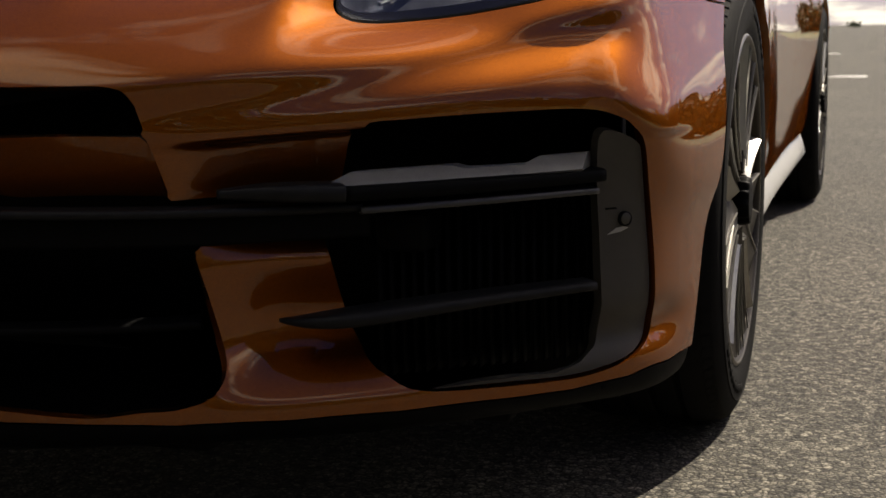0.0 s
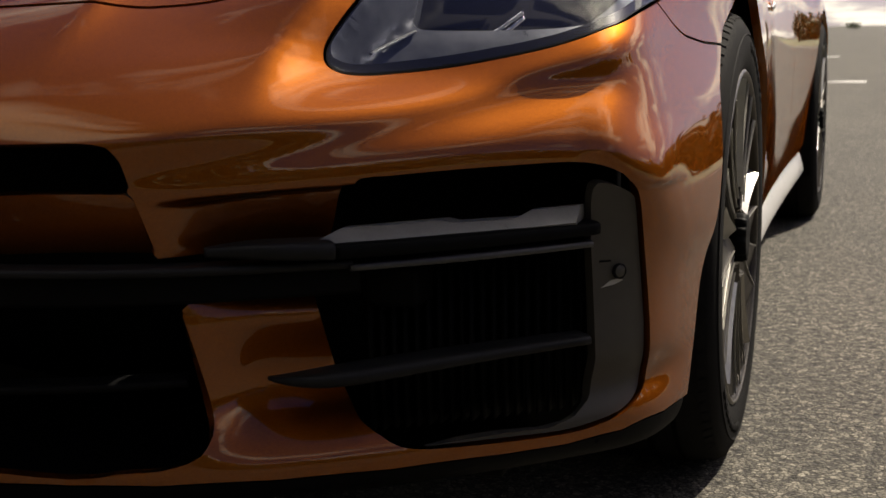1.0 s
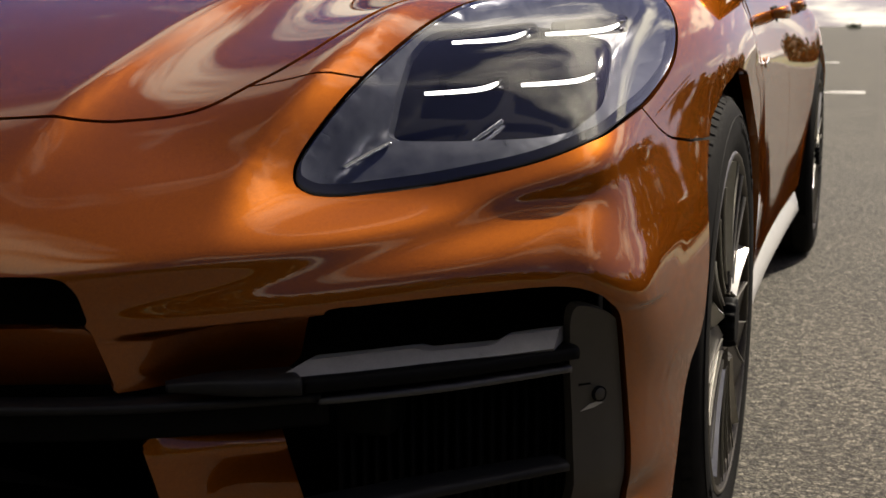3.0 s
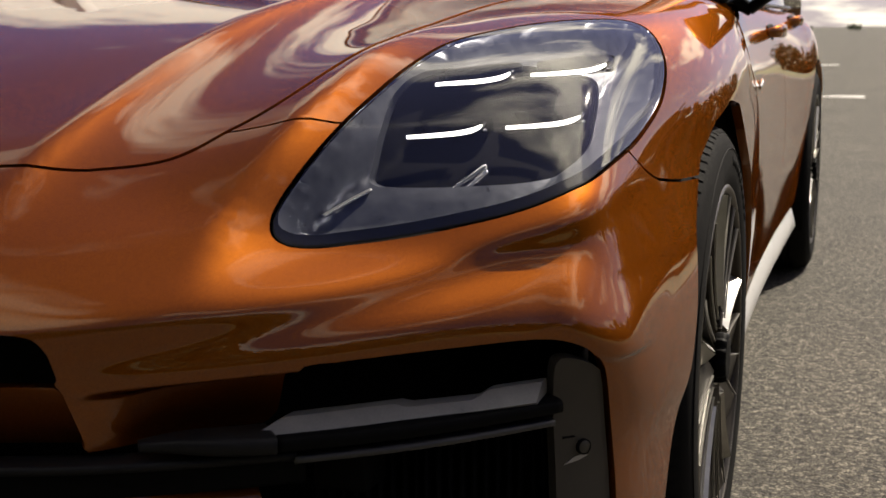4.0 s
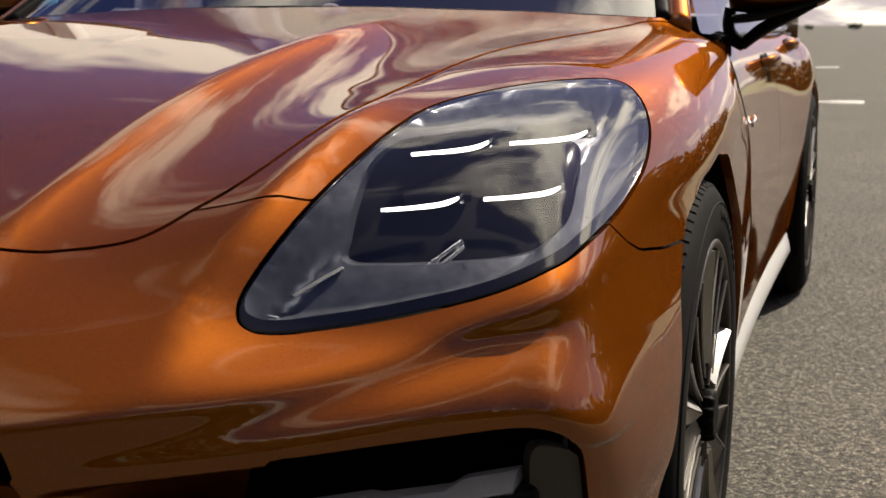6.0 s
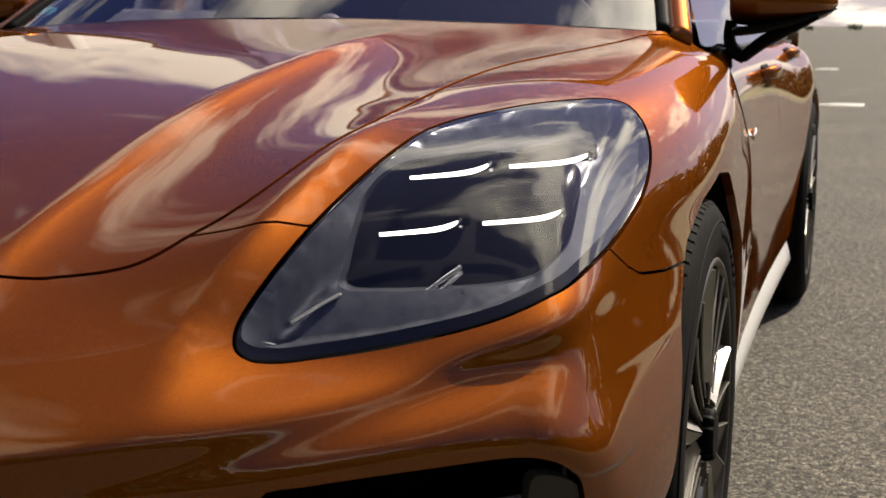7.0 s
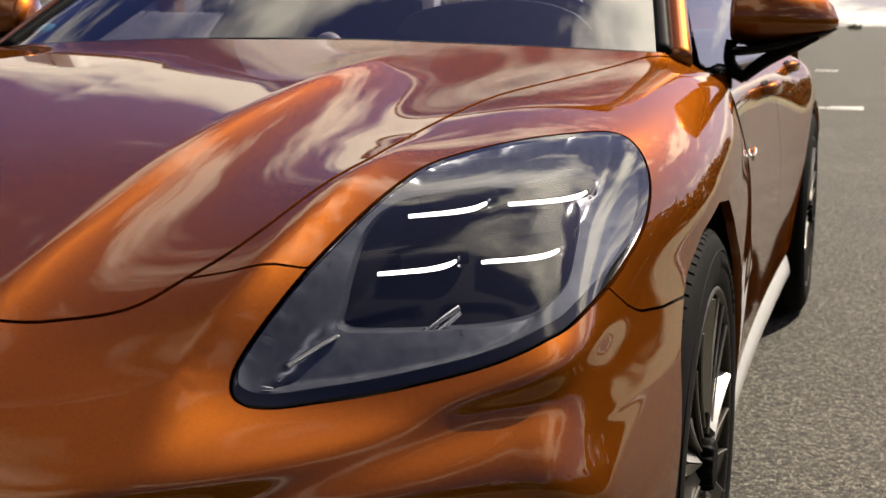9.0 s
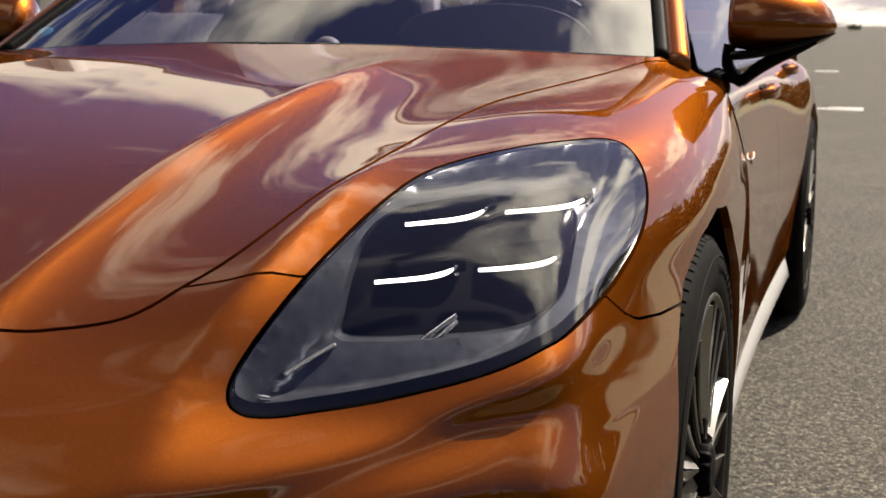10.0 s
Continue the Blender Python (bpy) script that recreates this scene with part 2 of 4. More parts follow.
road_paint = vary(material("road_marking_paint", (0.6, 0.6, 0.58), 0.7), 12, (0.22, 0.21, 0.19), (0.45, 0.44, 0.41), (0.6, 0.8), 0.4, 0.002)
concrete = vary(material("concrete", (0.42, 0.40, 0.36), 0.85), 2.5, (0.34, 0.325, 0.29), (0.48, 0.46, 0.42), (0.75, 0.95), 0.3, 0.003)
white_render = vary(material("white_wall_render", (0.75, 0.73, 0.68), 0.8), 1.5, (0.68, 0.66, 0.61), (0.8, 0.78, 0.73), (0.7, 0.9), 0.2, 0.003)
orange_panel = vary(material("orange_panel", (0.6, 0.22, 0.08), 0.6), 2, (0.5, 0.18, 0.06), (0.65, 0.26, 0.1), (0.5, 0.7))
dark_glass = material("dark_window", (0.02, 0.022, 0.03), 0.1)
foliage = vary(material("foliage", (0.06, 0.08, 0.03), 0.7), 1.2, (0.035, 0.05, 0.018), (0.09, 0.11, 0.04), (0.6, 0.8))
grass_mat = vary(material("grass", (0.11, 0.11, 0.03), 0.8), 0.8, (0.08, 0.085, 0.022), (0.16, 0.15, 0.05), (0.7, 0.9), 0.6, 0.03)
# ---- the skin of the car's nose: rows of design curves, each from the middle of the nose round the corner to the side ----
def natural(ctrl, n):
    """A natural cubic spline through evenly spaced knots, along axis 0."""
    ctrl = np.asarray(ctrl, float)
    k = len(ctrl)
    a = np.eye(k)
    rhs = np.zeros_like(ctrl)
    for i in range(1, k - 1):
        a[i, i - 1 : i + 2] = (1, 4, 1)
        rhs[i] = 6 * (ctrl[i - 1] - 2 * ctrl[i] + ctrl[i + 1])
    m = np.linalg.solve(a, rhs.reshape(k, -1)).reshape(ctrl.shape)
    t = np.linspace(0, k - 1, n) if np.isscalar(n) else np.asarray(n, float)
    i = np.clip(t.astype(int), 0, k - 2)
    f = (t - i).reshape((-1,) + (1,) * (ctrl.ndim - 1))
    g = 1 - f
    return g * ctrl[i] + f * ctrl[i + 1] + ((g**3 - g) * m[i] + (f**3 - f) * m[i + 1]) / 6


ROW_FLOOR = [(0, -1.09, .205), (.27, -1.06, .205), (.5, -.985, .207), (.7, -.87, .208), (.86, -.73, .21), (.94, -.6, .212), (.965, -.36, .22), (.97, 0, .20), (.95, .4, .20), (.91, .82, .20)]
ROW_LIP = [(0, -1.13, .24), (.27, -1.1, .24), (.5, -1.03, .245), (.71, -.9, .25), (.88, -.745, .255), (.95, -.61, .26), (.978, -.36, .27), (.985, 0, .27), (.955, .4, .27), (.918, .82, .27)]
ROW_LOW = [(0, -1.13, .36), (.27, -1.1, .36), (.5, -1.015, .36), (.71, -.885, .365), (.885, -.735, .37), (.952, -.6, .38), (.982, -.34, .4), (.99, 0, .4), (.963, .4, .4), (.93, .82, .4)]
ROW_MID = [(0, -1.13, .49), (.27, -1.1, .49), (.5, -1.015, .49), (.71, -.885, .485), (.885, -.738, .485), (.960, -.6, .45), (.993, -.32, .455), (.996, 0, .48), (.968, .4, .5), (.937, .82, .5)]
ROW_CREASE = [(0, -1.14, .59), (.27, -1.11, .588), (.5, -1.025, .585), (.71, -.895, .58), (.89, -.748, .568), (.958, -.61, .53), (.992, -.31, .535), (.995, 0, .565), (.968, .4, .59), (.939, .82, .59)]
ROW_BAND = [(0, -1.11, .655), (.26, -1.07, .65), (.485, -.98, .64), (.69, -.85, .632), (.88, -.715, .635), (.939, -.575, .625), (.972, -.29, .635), (.980, 0, .655), (.966, .4, .665), (.937, .82, .665)]
ROW_LAMP = [(0, -1.04, .7), (.25, -.99, .695), (.46, -.915, .687), (.65, -.818, .675), (.862, -.698, .688), (.920, -.545, .715), (.957, -.27, .72), (.976, .01, .735), (.961, .4, .735), (.93, .82, .735)]
ROW_NOSE = [(0, -.95, .737), (.22, -.905, .733), (.42, -.82, .742), (.625, -.735, .762), (.81, -.575, .805), (.904, -.42, .808), (.951, -.19, .802), (.963, .05, .81), (.952, .42, .81), (.91, .82, .81)]
ROW_BROW = [(0, -.74, .795), (.22, -.71, .795), (.42, -.615, .808), (.6, -.51, .843), (.765, -.365, .877), (.865, -.22, .878), (.905, -.01, .876), (.913, .2, .876), (.906, .46, .88), (.885, .82, .885)]
ROW_CREST = [(0, -.44, .865), (.22, -.42, .865), (.41, -.345, .872), (.55, -.22, .89), (.67, -.06, .914), (.75, .08, .922), (.81, .24, .924), (.838, .4, .924), (.85, .55, .922), (.852, .82, .915)]
ROW_HOOD = [(0, 0, .93), (.21, .02, .93), (.385, .06, .928), (.51, .14, .928), (.61, .24, .935), (.68, .34, .942), (.735, .44, .945), (.768, .54, .946), (.79, .64, .945), (.8, .8, .945)]
ROW_COWL = [(0, .5, .985), (.2, .51, .985), (.36, .53, .98), (.48, .55, .976), (.57, .58, .972), (.64, .61, .968), (.7, .63, .965), (.74, .65, .963), (.765, .68, .962), (.775, .78, .965)]
NET = [ROW_FLOOR, ROW_LIP, ROW_LOW, ROW_MID, ROW_CREASE, ROW_BAND, ROW_LAMP, ROW_NOSE, ROW_BROW, ROW_CREST, ROW_HOOD, ROW_COWL]


def swell(x, width):
    return np.exp(-((x / width) ** 2))


def step(x, a, b):
    t = np.clip((x - a) / (b - a), 0, 1)
    return t * t * (3 - 2 * t)


def tent(d, left, right, soft):
    """A ridge over d = 0 that falls off to either side, rounded by soft."""
    r = np.sqrt(d * d + soft * soft) - soft
    return np.exp(-np.where(d < 0, r / left, r / right))


def sculpt(p, hollow=True):
    """Finer forms laid over the plain skin."""
    x, y, z = np.abs(p[..., 0]), p[..., 1], p[..., 2]
    q = p.copy()
    # two long ridges over the hood, running out on the nose
    on_hood = step(z, 0.64, 0.74)
    ridge = 0.366 - 0.10 * np.clip(y + 0.2, 0, 1) ** 2
    q[..., 2] += on_hood * step(-y, -0.5, 0.1) * 0.023 * tent(x - ridge, 0.16, 0.034, 0.003)
    # the edge along the lamp's inner side, falling away toward the lamp
    edge = 0.572 + 0.28 * np.clip(z - 0.66, 0, 0.25)
    near = step(z, 0.60, 0.67) * step(-z, -0.89, -0.82) * step(-y, 0.2, 0.42)
    rise = near * 0.024 * tent(x - edge, 0.10, 0.038, 0.006)
    q[..., 1] -= 0.55 * rise
    q[..., 2] += 0.8 * rise
    # the roll under the lamp, the hollow below it
    valley = 0.594 + 0.105 * (x - 0.537) + 0.83 * np.clip(x - 0.537, 0, 1) ** 3
    across = step(x, 0.36, 0.56) * (1 - step(x, 0.885, 0.955)) * step(-y, 0.45, 0.6)
    push = across * (1 - 0.5 * step(x, 0.79, 0.86)) * (0.0066 * swell(z - valley - 0.012, 0.020) - 0.0062 * swell(z - valley + 0.022, 0.022))
    q[..., 0] += 0.5 * push
    q[..., 1] -= 0.85 * push
    # round the corner the crease dips under a full shoulder, and the chin flares out
    bend = 0.563 - 0.040 * step(x, 0.884, 0.934)
    full = step(x, 0.865, 0.90) * (1 - step(x, 0.94, 0.965)) * 0.0065 * step(z - bend, -0.005, 0.006) * (1 - step(z - bend, 0.015, 0.085))
    full = full - 0.013 * step(x, 0.79, 0.87) * (1 - step(x, 0.94, 0.965)) * swell(z - 0.296, 0.024)
    q[..., 0] += 0.8 * full
    q[..., 1] -= 0.6 * full
    # the side leans in over the wheel
    lean = 0.040 * np.clip(z - 0.612, 0, 0.18) * (1 - step(z, 0.80, 0.92)) * step(x, 0.87, 0.92) * (1 - step(y, 0.25, 0.75))
    q[..., 0] -= lean
    # the scoop between the crease and the blade
    crease = 0.5385 + 0.052 * (x - 0.527)
    scoop = (0.075 if hollow else 0.0) * step(x, 0.48, 0.62) * (1 - step(x, 0.80, 0.86)) * step(crease - z, 0.0, 0.012) * step(z, 0.40, 0.47) * step(-y, 0.5, 0.6)
    # the pillar between the intakes leans back downward, and flares out to the chin
    scoop = scoop + 0.050 * step(x, 0.50, 0.60) * (1 - step(x, 0.70, 0.78)) * (1 - step(z, 0.31, 0.50)) * step(z, 0.252, 0.33) * step(-y, 0.5, 0.6)
    q[..., 0] -= 0.45 * scoop
    q[..., 1] += 0.85 * scoop
    return q


V_STEPS = np.concatenate([np.linspace(0, 2.6, 55), np.linspace(2.62, 5.4, 110), np.linspace(5.44, 11, 150)])


def skin(nu, nv=V_STEPS, both=False, plain=False, hollow=True):
    """The skin as a grid of places: rows at the steps nv, nu columns. both: mirrored over the middle as well."""
    cols = natural(np.swapaxes(np.array(NET, float), 0, 1), nu)
    grid = np.swapaxes(natural(np.swapaxes(cols, 0, 1), nv), 0, 1).swapaxes(0, 1)
    if not plain:
        grid = sculpt(grid, hollow)
    if both:
        other = grid[:, :0:-1] * (-1, 1, 1)
        grid = np.concatenate([other, grid], 1)
    return grid

# ---- building tools ----
from mathutils import kdtree


def part(name, bm, mat, parent=None, label="", smooth=True, flip=False):
    """Links a bmesh as one mesh object under a thing or a part."""
    bmesh.ops.recalc_face_normals(bm, faces=bm.faces) if flip is None else None
    me = bpy.data.meshes.new(name)
    bm.to_mesh(me)
    bm.free()
    for m in mat if isinstance(mat, (list, tuple)) else [mat]:
        me.materials.append(m)
    if smooth:
        me.shade_smooth()
    ob = new(name, me)
    if parent:
        ob.parent = parent
    if label:
        ob["label"] = label
    return ob


def from_arrays(verts, faces, uv=None):
    bm = bmesh.new()
    vs = [bm.verts.new(tuple(v)) for v in verts]
    for f in faces:
        if len(set(f)) == len(f):
            try:
                bm.faces.new([vs[i] for i in f])
            except ValueError:
                pass
    return bm


def sharpen(ob, degrees=35):
    ob.data.set_sharp_from_angle(angle=radians(degrees))
    return ob


def box(lo, hi, bevel=0.0, seg=2):
    bm = bmesh.new()
    bmesh.ops.create_cube(bm, size=1, matrix=Matrix.LocRotScale([(a + b) / 2 for a, b in zip(lo, hi)], None, [b - a for a, b in zip(lo, hi)]))
    if bevel:
        bmesh.ops.bevel(bm, geom=bm.edges[:], offset=bevel, segments=seg, affect="EDGES", profile=0.5)
    return bm


def revolve(profile, seg=96, axis="X", start=0.0, sweep_angle=360.0):
    """Turns a profile of (along, radius) about the axis X."""
    closed = abs(sweep_angle - 360) < 1e-6
    n = seg if closed else seg + 1
    verts, faces = [], []
    for i in range(n):
        a = radians(start + sweep_angle * i / seg)
        for x, r in profile:
            verts.append((x, r * math.cos(a), r * math.sin(a)))
    k = len(profile)
    for i in range(seg):
        j = (i + 1) % n
        for p in range(k - 1):
            faces.append((i * k + p, j * k + p, j * k + p + 1, i * k + p + 1))
    return from_arrays(verts, faces)


def loft(rings, closed=True, caps=True):
    """Joins rings of equal length into a skin."""
    verts = [tuple(v) for r in rings for v in r]
    k, faces = len(rings[0]), []
    for i in range(len(rings) - 1):
        for j in range(k if closed else k - 1):
            a, b = i * k + j, i * k + (j + 1) % k
            faces.append((a, b, b + k, a + k))
    if caps and closed:
        faces.append(tuple(range(k))[::-1])
        faces.append(tuple(range((len(rings) - 1) * k, len(rings) * k)))
    bm = from_arrays(verts, faces)
    if caps and closed:
        bmesh.ops.recalc_face_normals(bm, faces=bm.faces[:])
    return bm


def beam(path, sizes, power=3.0, seg=20, up=(0, 0, 1), steps=40):
    """A bar along a smooth path; sizes: (half width, half height) at the path's knots; power shapes the section from oval to box."""
    c, s = natural(path, steps), natural(sizes, steps)
    rings = []
    for i in range(steps):
        t = c[min(i + 1, steps - 1)] - c[max(i - 1, 0)]
        t /= np.linalg.norm(t)
        side = np.cross(t, up)
        side /= np.linalg.norm(side)
        top = np.cross(side, t)
        ring = []
        for k in range(seg):
            a = 2 * math.pi * k / seg
            ca, sa = math.cos(a), math.sin(a)
            ring.append(c[i] + side * s[i][0] * math.copysign(abs(ca) ** (2 / power), ca) + top * s[i][1] * math.copysign(abs(sa) ** (2 / power), sa))
        rings.append(ring)
    return loft(rings)


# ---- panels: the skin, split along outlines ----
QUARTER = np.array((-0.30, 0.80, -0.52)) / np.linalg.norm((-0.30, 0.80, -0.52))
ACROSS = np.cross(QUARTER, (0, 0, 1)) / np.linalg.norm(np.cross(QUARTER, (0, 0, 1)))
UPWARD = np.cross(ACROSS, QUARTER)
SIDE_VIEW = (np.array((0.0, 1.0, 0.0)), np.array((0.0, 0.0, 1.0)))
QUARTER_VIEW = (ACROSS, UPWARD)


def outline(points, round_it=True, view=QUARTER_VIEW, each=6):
    """A closed outline in a view: smooth through its points (Catmull-Rom), or straight."""
    p = np.array(points, float)
    p = np.stack([p @ view[0], p @ view[1]], 1)
    if round_it:
        a, b, c, d = np.roll(p, 1, 0), p, np.roll(p, -1, 0), np.roll(p, -2, 0)
        rows = []
        for t in np.arange(each) / each:
            rows.append(0.5 * (2 * b + (c - a) * t + (2 * a - 5 * b + 4 * c - d) * t * t + (3 * b - a - 3 * c + d) * t**3))
        p = np.stack(rows, 1).reshape(-1, 2)
    return p, view


def signed(verts, line):
    """How far each place lies outside an outline (inside: minus), in its view; the other side of the car counts as this side."""
    p, view = line
    w = verts * (1, 1, 1)
    w[:, 0] = np.abs(w[:, 0])
    q = np.stack([w @ view[0], w @ view[1]], 1)
    best, wind = np.full(len(q), 1e9), np.zeros(len(q), int)
    for a, b in zip(p, np.roll(p, -1, 0)):
        e = b - a
        n = e @ e
        if n < 1e-14:
            continue
        t = np.clip(((q - a) @ e) / n, 0, 1)
        best = np.minimum(best, np.hypot(*(q - a - t[:, None] * e).T))
        crosses = ((a[1] <= q[:, 1]) != (b[1] <= q[:, 1])) & (q[:, 0] < a[0] + (q[:, 1] - a[1]) / (e[1] if e[1] else 1e-12) * e[0])
        wind += crosses
    return np.where(wind % 2 == 1, -best, best)


def slice_tris(verts, tris, d, keep_both=False):
    """Cuts triangles along d = 0 and keeps d > 0 (or both sides)."""
    d = np.where(np.abs(d) < 1e-7, 1e-7, d)
    verts, side = [tuple(v) for v in verts], d > 0
    s = side[tris]
    whole = list(map(tuple, tris[s.all(1)])) + (list(map(tuple, tris[(~s).all(1)])) if keep_both else [])
    made = {}

    def meet(a, b):
        key = (a, b) if a < b else (b, a)
        if key not in made:
            i, j = key
            f = d[i] / (d[i] - d[j])
            made[key] = len(verts)
            verts.append(tuple(verts[i][k] + f * (verts[j][k] - verts[i][k]) for k in range(len(verts[i]))))
        return made[key]

    for tri in tris[s.any(1) & ~s.all(1)]:
        t = [int(i) for i in tri]
        one = [i for i in range(3) if side[t[i]] != side[t[(i + 1) % 3]] and side[t[i]] != side[t[(i + 2) % 3]]][0]
        a, b, c = t[one], t[(one + 1) % 3], t[(one + 2) % 3]
        ab, ac = meet(a, b), meet(a, c)
        if side[a] or keep_both:
            whole.append((a, ab, ac))
        if not side[a] or keep_both:
            whole.append((ab, b, c))
            whole.append((ab, c, ac))
    used = np.unique(np.array(whole))
    back = np.full(len(verts), -1)
    back[used] = np.arange(len(used))
    return np.array(verts)[used], back[np.array(whole)]


def grid_tris(grid):
    nv, nu = grid.shape[:2]
    i = np.arange(nv * nu).reshape(nv, nu)
    a, b, c, d = i[:-1, :-1].ravel(), i[:-1, 1:].ravel(), i[1:, 1:].ravel(), i[1:, :-1].ravel()
    return grid.reshape(-1, 3), np.concatenate([np.stack([a, b, c], 1), np.stack([a, c, d], 1)])


def panel(name, grid, mat, parent, inside=(), outside=(), gap=0.0016, depth=0.014, sink=0.0, label="", rim=0.0022, cut=None):
    """A panel cut out of the skin: inside some outlines and outside others, with a rolled edge folded inward."""
    v, t = grid_tris(grid)
    v = np.concatenate([v, grid_tris(grid if cut is None else cut)[0]], 1)
    for line, sign in [(l, -1) for l in inside] + [(l, 1) for l in outside]:
        v, t = slice_tris(v, t, sign * signed(v[:, 3:], line) - gap)
    for line, sign in [(l, -1) for l in inside] + [(l, 1) for l in outside]:
        v, t = slice_tris(v, t, sign * signed(v[:, 3:], line) - gap - rim, True)
    v = v[:, :3]
    bm = from_arrays(v, t)
    bm.normal_update()
    bmesh.ops.remove_doubles(bm, verts=bm.verts[:], dist=0.00008)
    bm.normal_update()
    if sink:
        normals = [(w, w.normal.copy()) for w in bm.verts]
        for w, n in normals:
            w.co -= n * sink
    edges = [e for e in bm.edges if e.is_boundary]
    du, dv = np.gradient(grid, axis=1), np.gradient(grid, axis=0)
    facing = np.cross(du, dv).reshape(-1, 3)
    facing /= np.linalg.norm(facing, axis=1)[:, None] + 1e-12
    flat_grid = grid.reshape(-1, 3)
    tree = kdtree.KDTree(len(flat_grid))
    for i, co in enumerate(flat_grid):
        tree.insert(co, i)
    tree.balance()
    normals = {w: Vector(facing[tree.find(w.co)[1]]) for e in edges for w in e.verts}
    for k, (drop, width) in enumerate(((0.0009, 0.0005), (depth, 0.0))):
        got = bmesh.ops.extrude_edge_only(bm, edges=edges)["geom"]
        ring = [g for g in got if isinstance(g, bmesh.types.BMVert)]
        inner = {}
        for w in ring:
            for e in w.link_edges:
                o = e.other_vert(w)
                if o in normals:
                    inner[w] = normals[o]
        for w in ring:
            n = inner.get(w)
            if n is not None:
                w.co -= n * drop
        normals = inner
        edges = [g for g in got if isinstance(g, bmesh.types.BMEdge)]
    return sharpen(part(name, bm, mat, parent, label), 50)

# ---- ground and surroundings ----
g = bmesh.new()
bmesh.ops.create_grid(g, x_segments=2, y_segments=2, size=2500)
tagged(part("ground", g, asphalt, smooth=False), "grey-brown weathered asphalt with coarse grain", "asphalt", kind="structure")


def marking(x0, x1, y0, y1, label):
    bm = box((x0, y0, -.004), (x1, y1, .003), 0.001, 1)
    return tagged(part("road_marking", bm, road_paint), label, "road marking", "painted marks on the asphalt", "structure")


marking(.45, .87, 15.25, 15.95, "worn white painted mark on the asphalt")
marking(-.6, .45, 15.45, 15.72, "worn white painted line on the asphalt")
marking(-.5, .0, 29.7, 30.6, "faint white painted mark on the asphalt")

wall_x = -7.0
for k in range(12):
    y = -6 + k * 4.0
    blk = box((wall_x - .25, y, 0), (wall_x, y + 3.97, 1.16), 0.03, 2)
    tagged(part("concrete_barrier", blk, concrete), "pale grey concrete barrier wall section", "barrier", "concrete barrier wall")
hall = tagged(new("building"), "low white building with tall windows behind the barrier", "building")
part("wall", box((-13, 5, 0), (-10, 40, 5.0), 0.02), white_render, hall)
for k in range(10):
    y = 6 + k * 3.2
    part("window", box((-10.02, y, 1.2), (-9.94, y + .9, 3.4), .01), dark_glass, hall)
    part("column", box((-9.98, y + 1.7, 0), (-9.7, y + 2.05, 5.0), .02), orange_panel if k % 3 == 0 else white_render, hall)

verge = bmesh.new()
bmesh.ops.create_grid(verge, x_segments=1, y_segments=1, size=1, matrix=Matrix.Translation((11.6, 0, .02)) @ Matrix.Diagonal((6, 300, 1, 1)))
tagged(part("grass_verge", verge, grass_mat, smooth=False), "dry yellow-green grass beyond the asphalt", "grass", kind="structure")
# unseen grass added behind the camera, below the dark tree row
verge = bmesh.new()
bmesh.ops.create_grid(verge, x_segments=1, y_segments=1, size=1, matrix=Matrix.Translation((-30, -32, .02)) @ Matrix.Diagonal((60, 14, 1, 1)))
tagged(part("grass_verge", verge, grass_mat, smooth=False), "dry yellow-green grass beyond the asphalt", "grass", kind="structure")


def tree_line(points, label, seed, tall, wide=1.6):
    """A far wood: many small leafy clumps with an uneven top and gaps."""
    rnd = random.Random(seed)
    verts, faces = [], []
    for x, y in points:
        h = tall * rnd.uniform(.6, 1.2)
        for _ in range(46):
            c = Vector((x + rnd.gauss(0, wide), y + rnd.gauss(0, wide), h * rnd.uniform(.08, 1) ** .7))
            for _ in range(5):
                u = Vector((rnd.gauss(0, 1), rnd.gauss(0, 1), rnd.gauss(0, 1))).normalized()
                w = u.orthogonal().normalized()
                o = c + Vector((rnd.gauss(0, .45 * wide), rnd.gauss(0, .45 * wide), rnd.gauss(0, .3 * wide)))
                r = rnd.uniform(.2, .5) * wide
                n = len(verts)
                verts += [tuple(o + w * r), tuple(o + u.cross(w) * r), tuple(o - w * r), tuple(o - u.cross(w) * r)]
                faces.append((n, n + 1, n + 2, n + 3))
    me = bpy.data.meshes.new("far_trees")
    me.from_pydata(verts, [], faces)
    me.materials.append(foliage)
    return tagged(new("far_trees", me), label, "trees", kind="stuff")


# unseen trees added behind the camera to darken what the nose mirrors
tree_line([(x, -27 + random.uniform(-2, 2)) for x in range(-60, 40, 2)], "unseen row of tall leafy trees, added to darken the nose's reflections", 3, 11, 1.6)
tree_line([(11.5 + random.uniform(-1, 1), y * 1.5) for y in range(-30, 70)], "dark row of leafy trees and bushes beyond the grass", 4, 2.3, 0.8)
tree_line([(-7.2, 300), (-17.4, 310)], "small far bush on the horizon", 5, 1.1, .5)

edge = box((5.25, -200, -.004), (5.37, 250, .004))
tagged(part("edge_line", edge, road_paint), "white painted line along the edge of the asphalt", "road marking", kind="structure")

# ---- the car ----
car = tagged(new("car"), "low copper-orange metallic five-door saloon parked on grey asphalt", "car")
nose = skin(160, both=True)
flank = skin(160)
plain_flank = skin(160, plain=True)

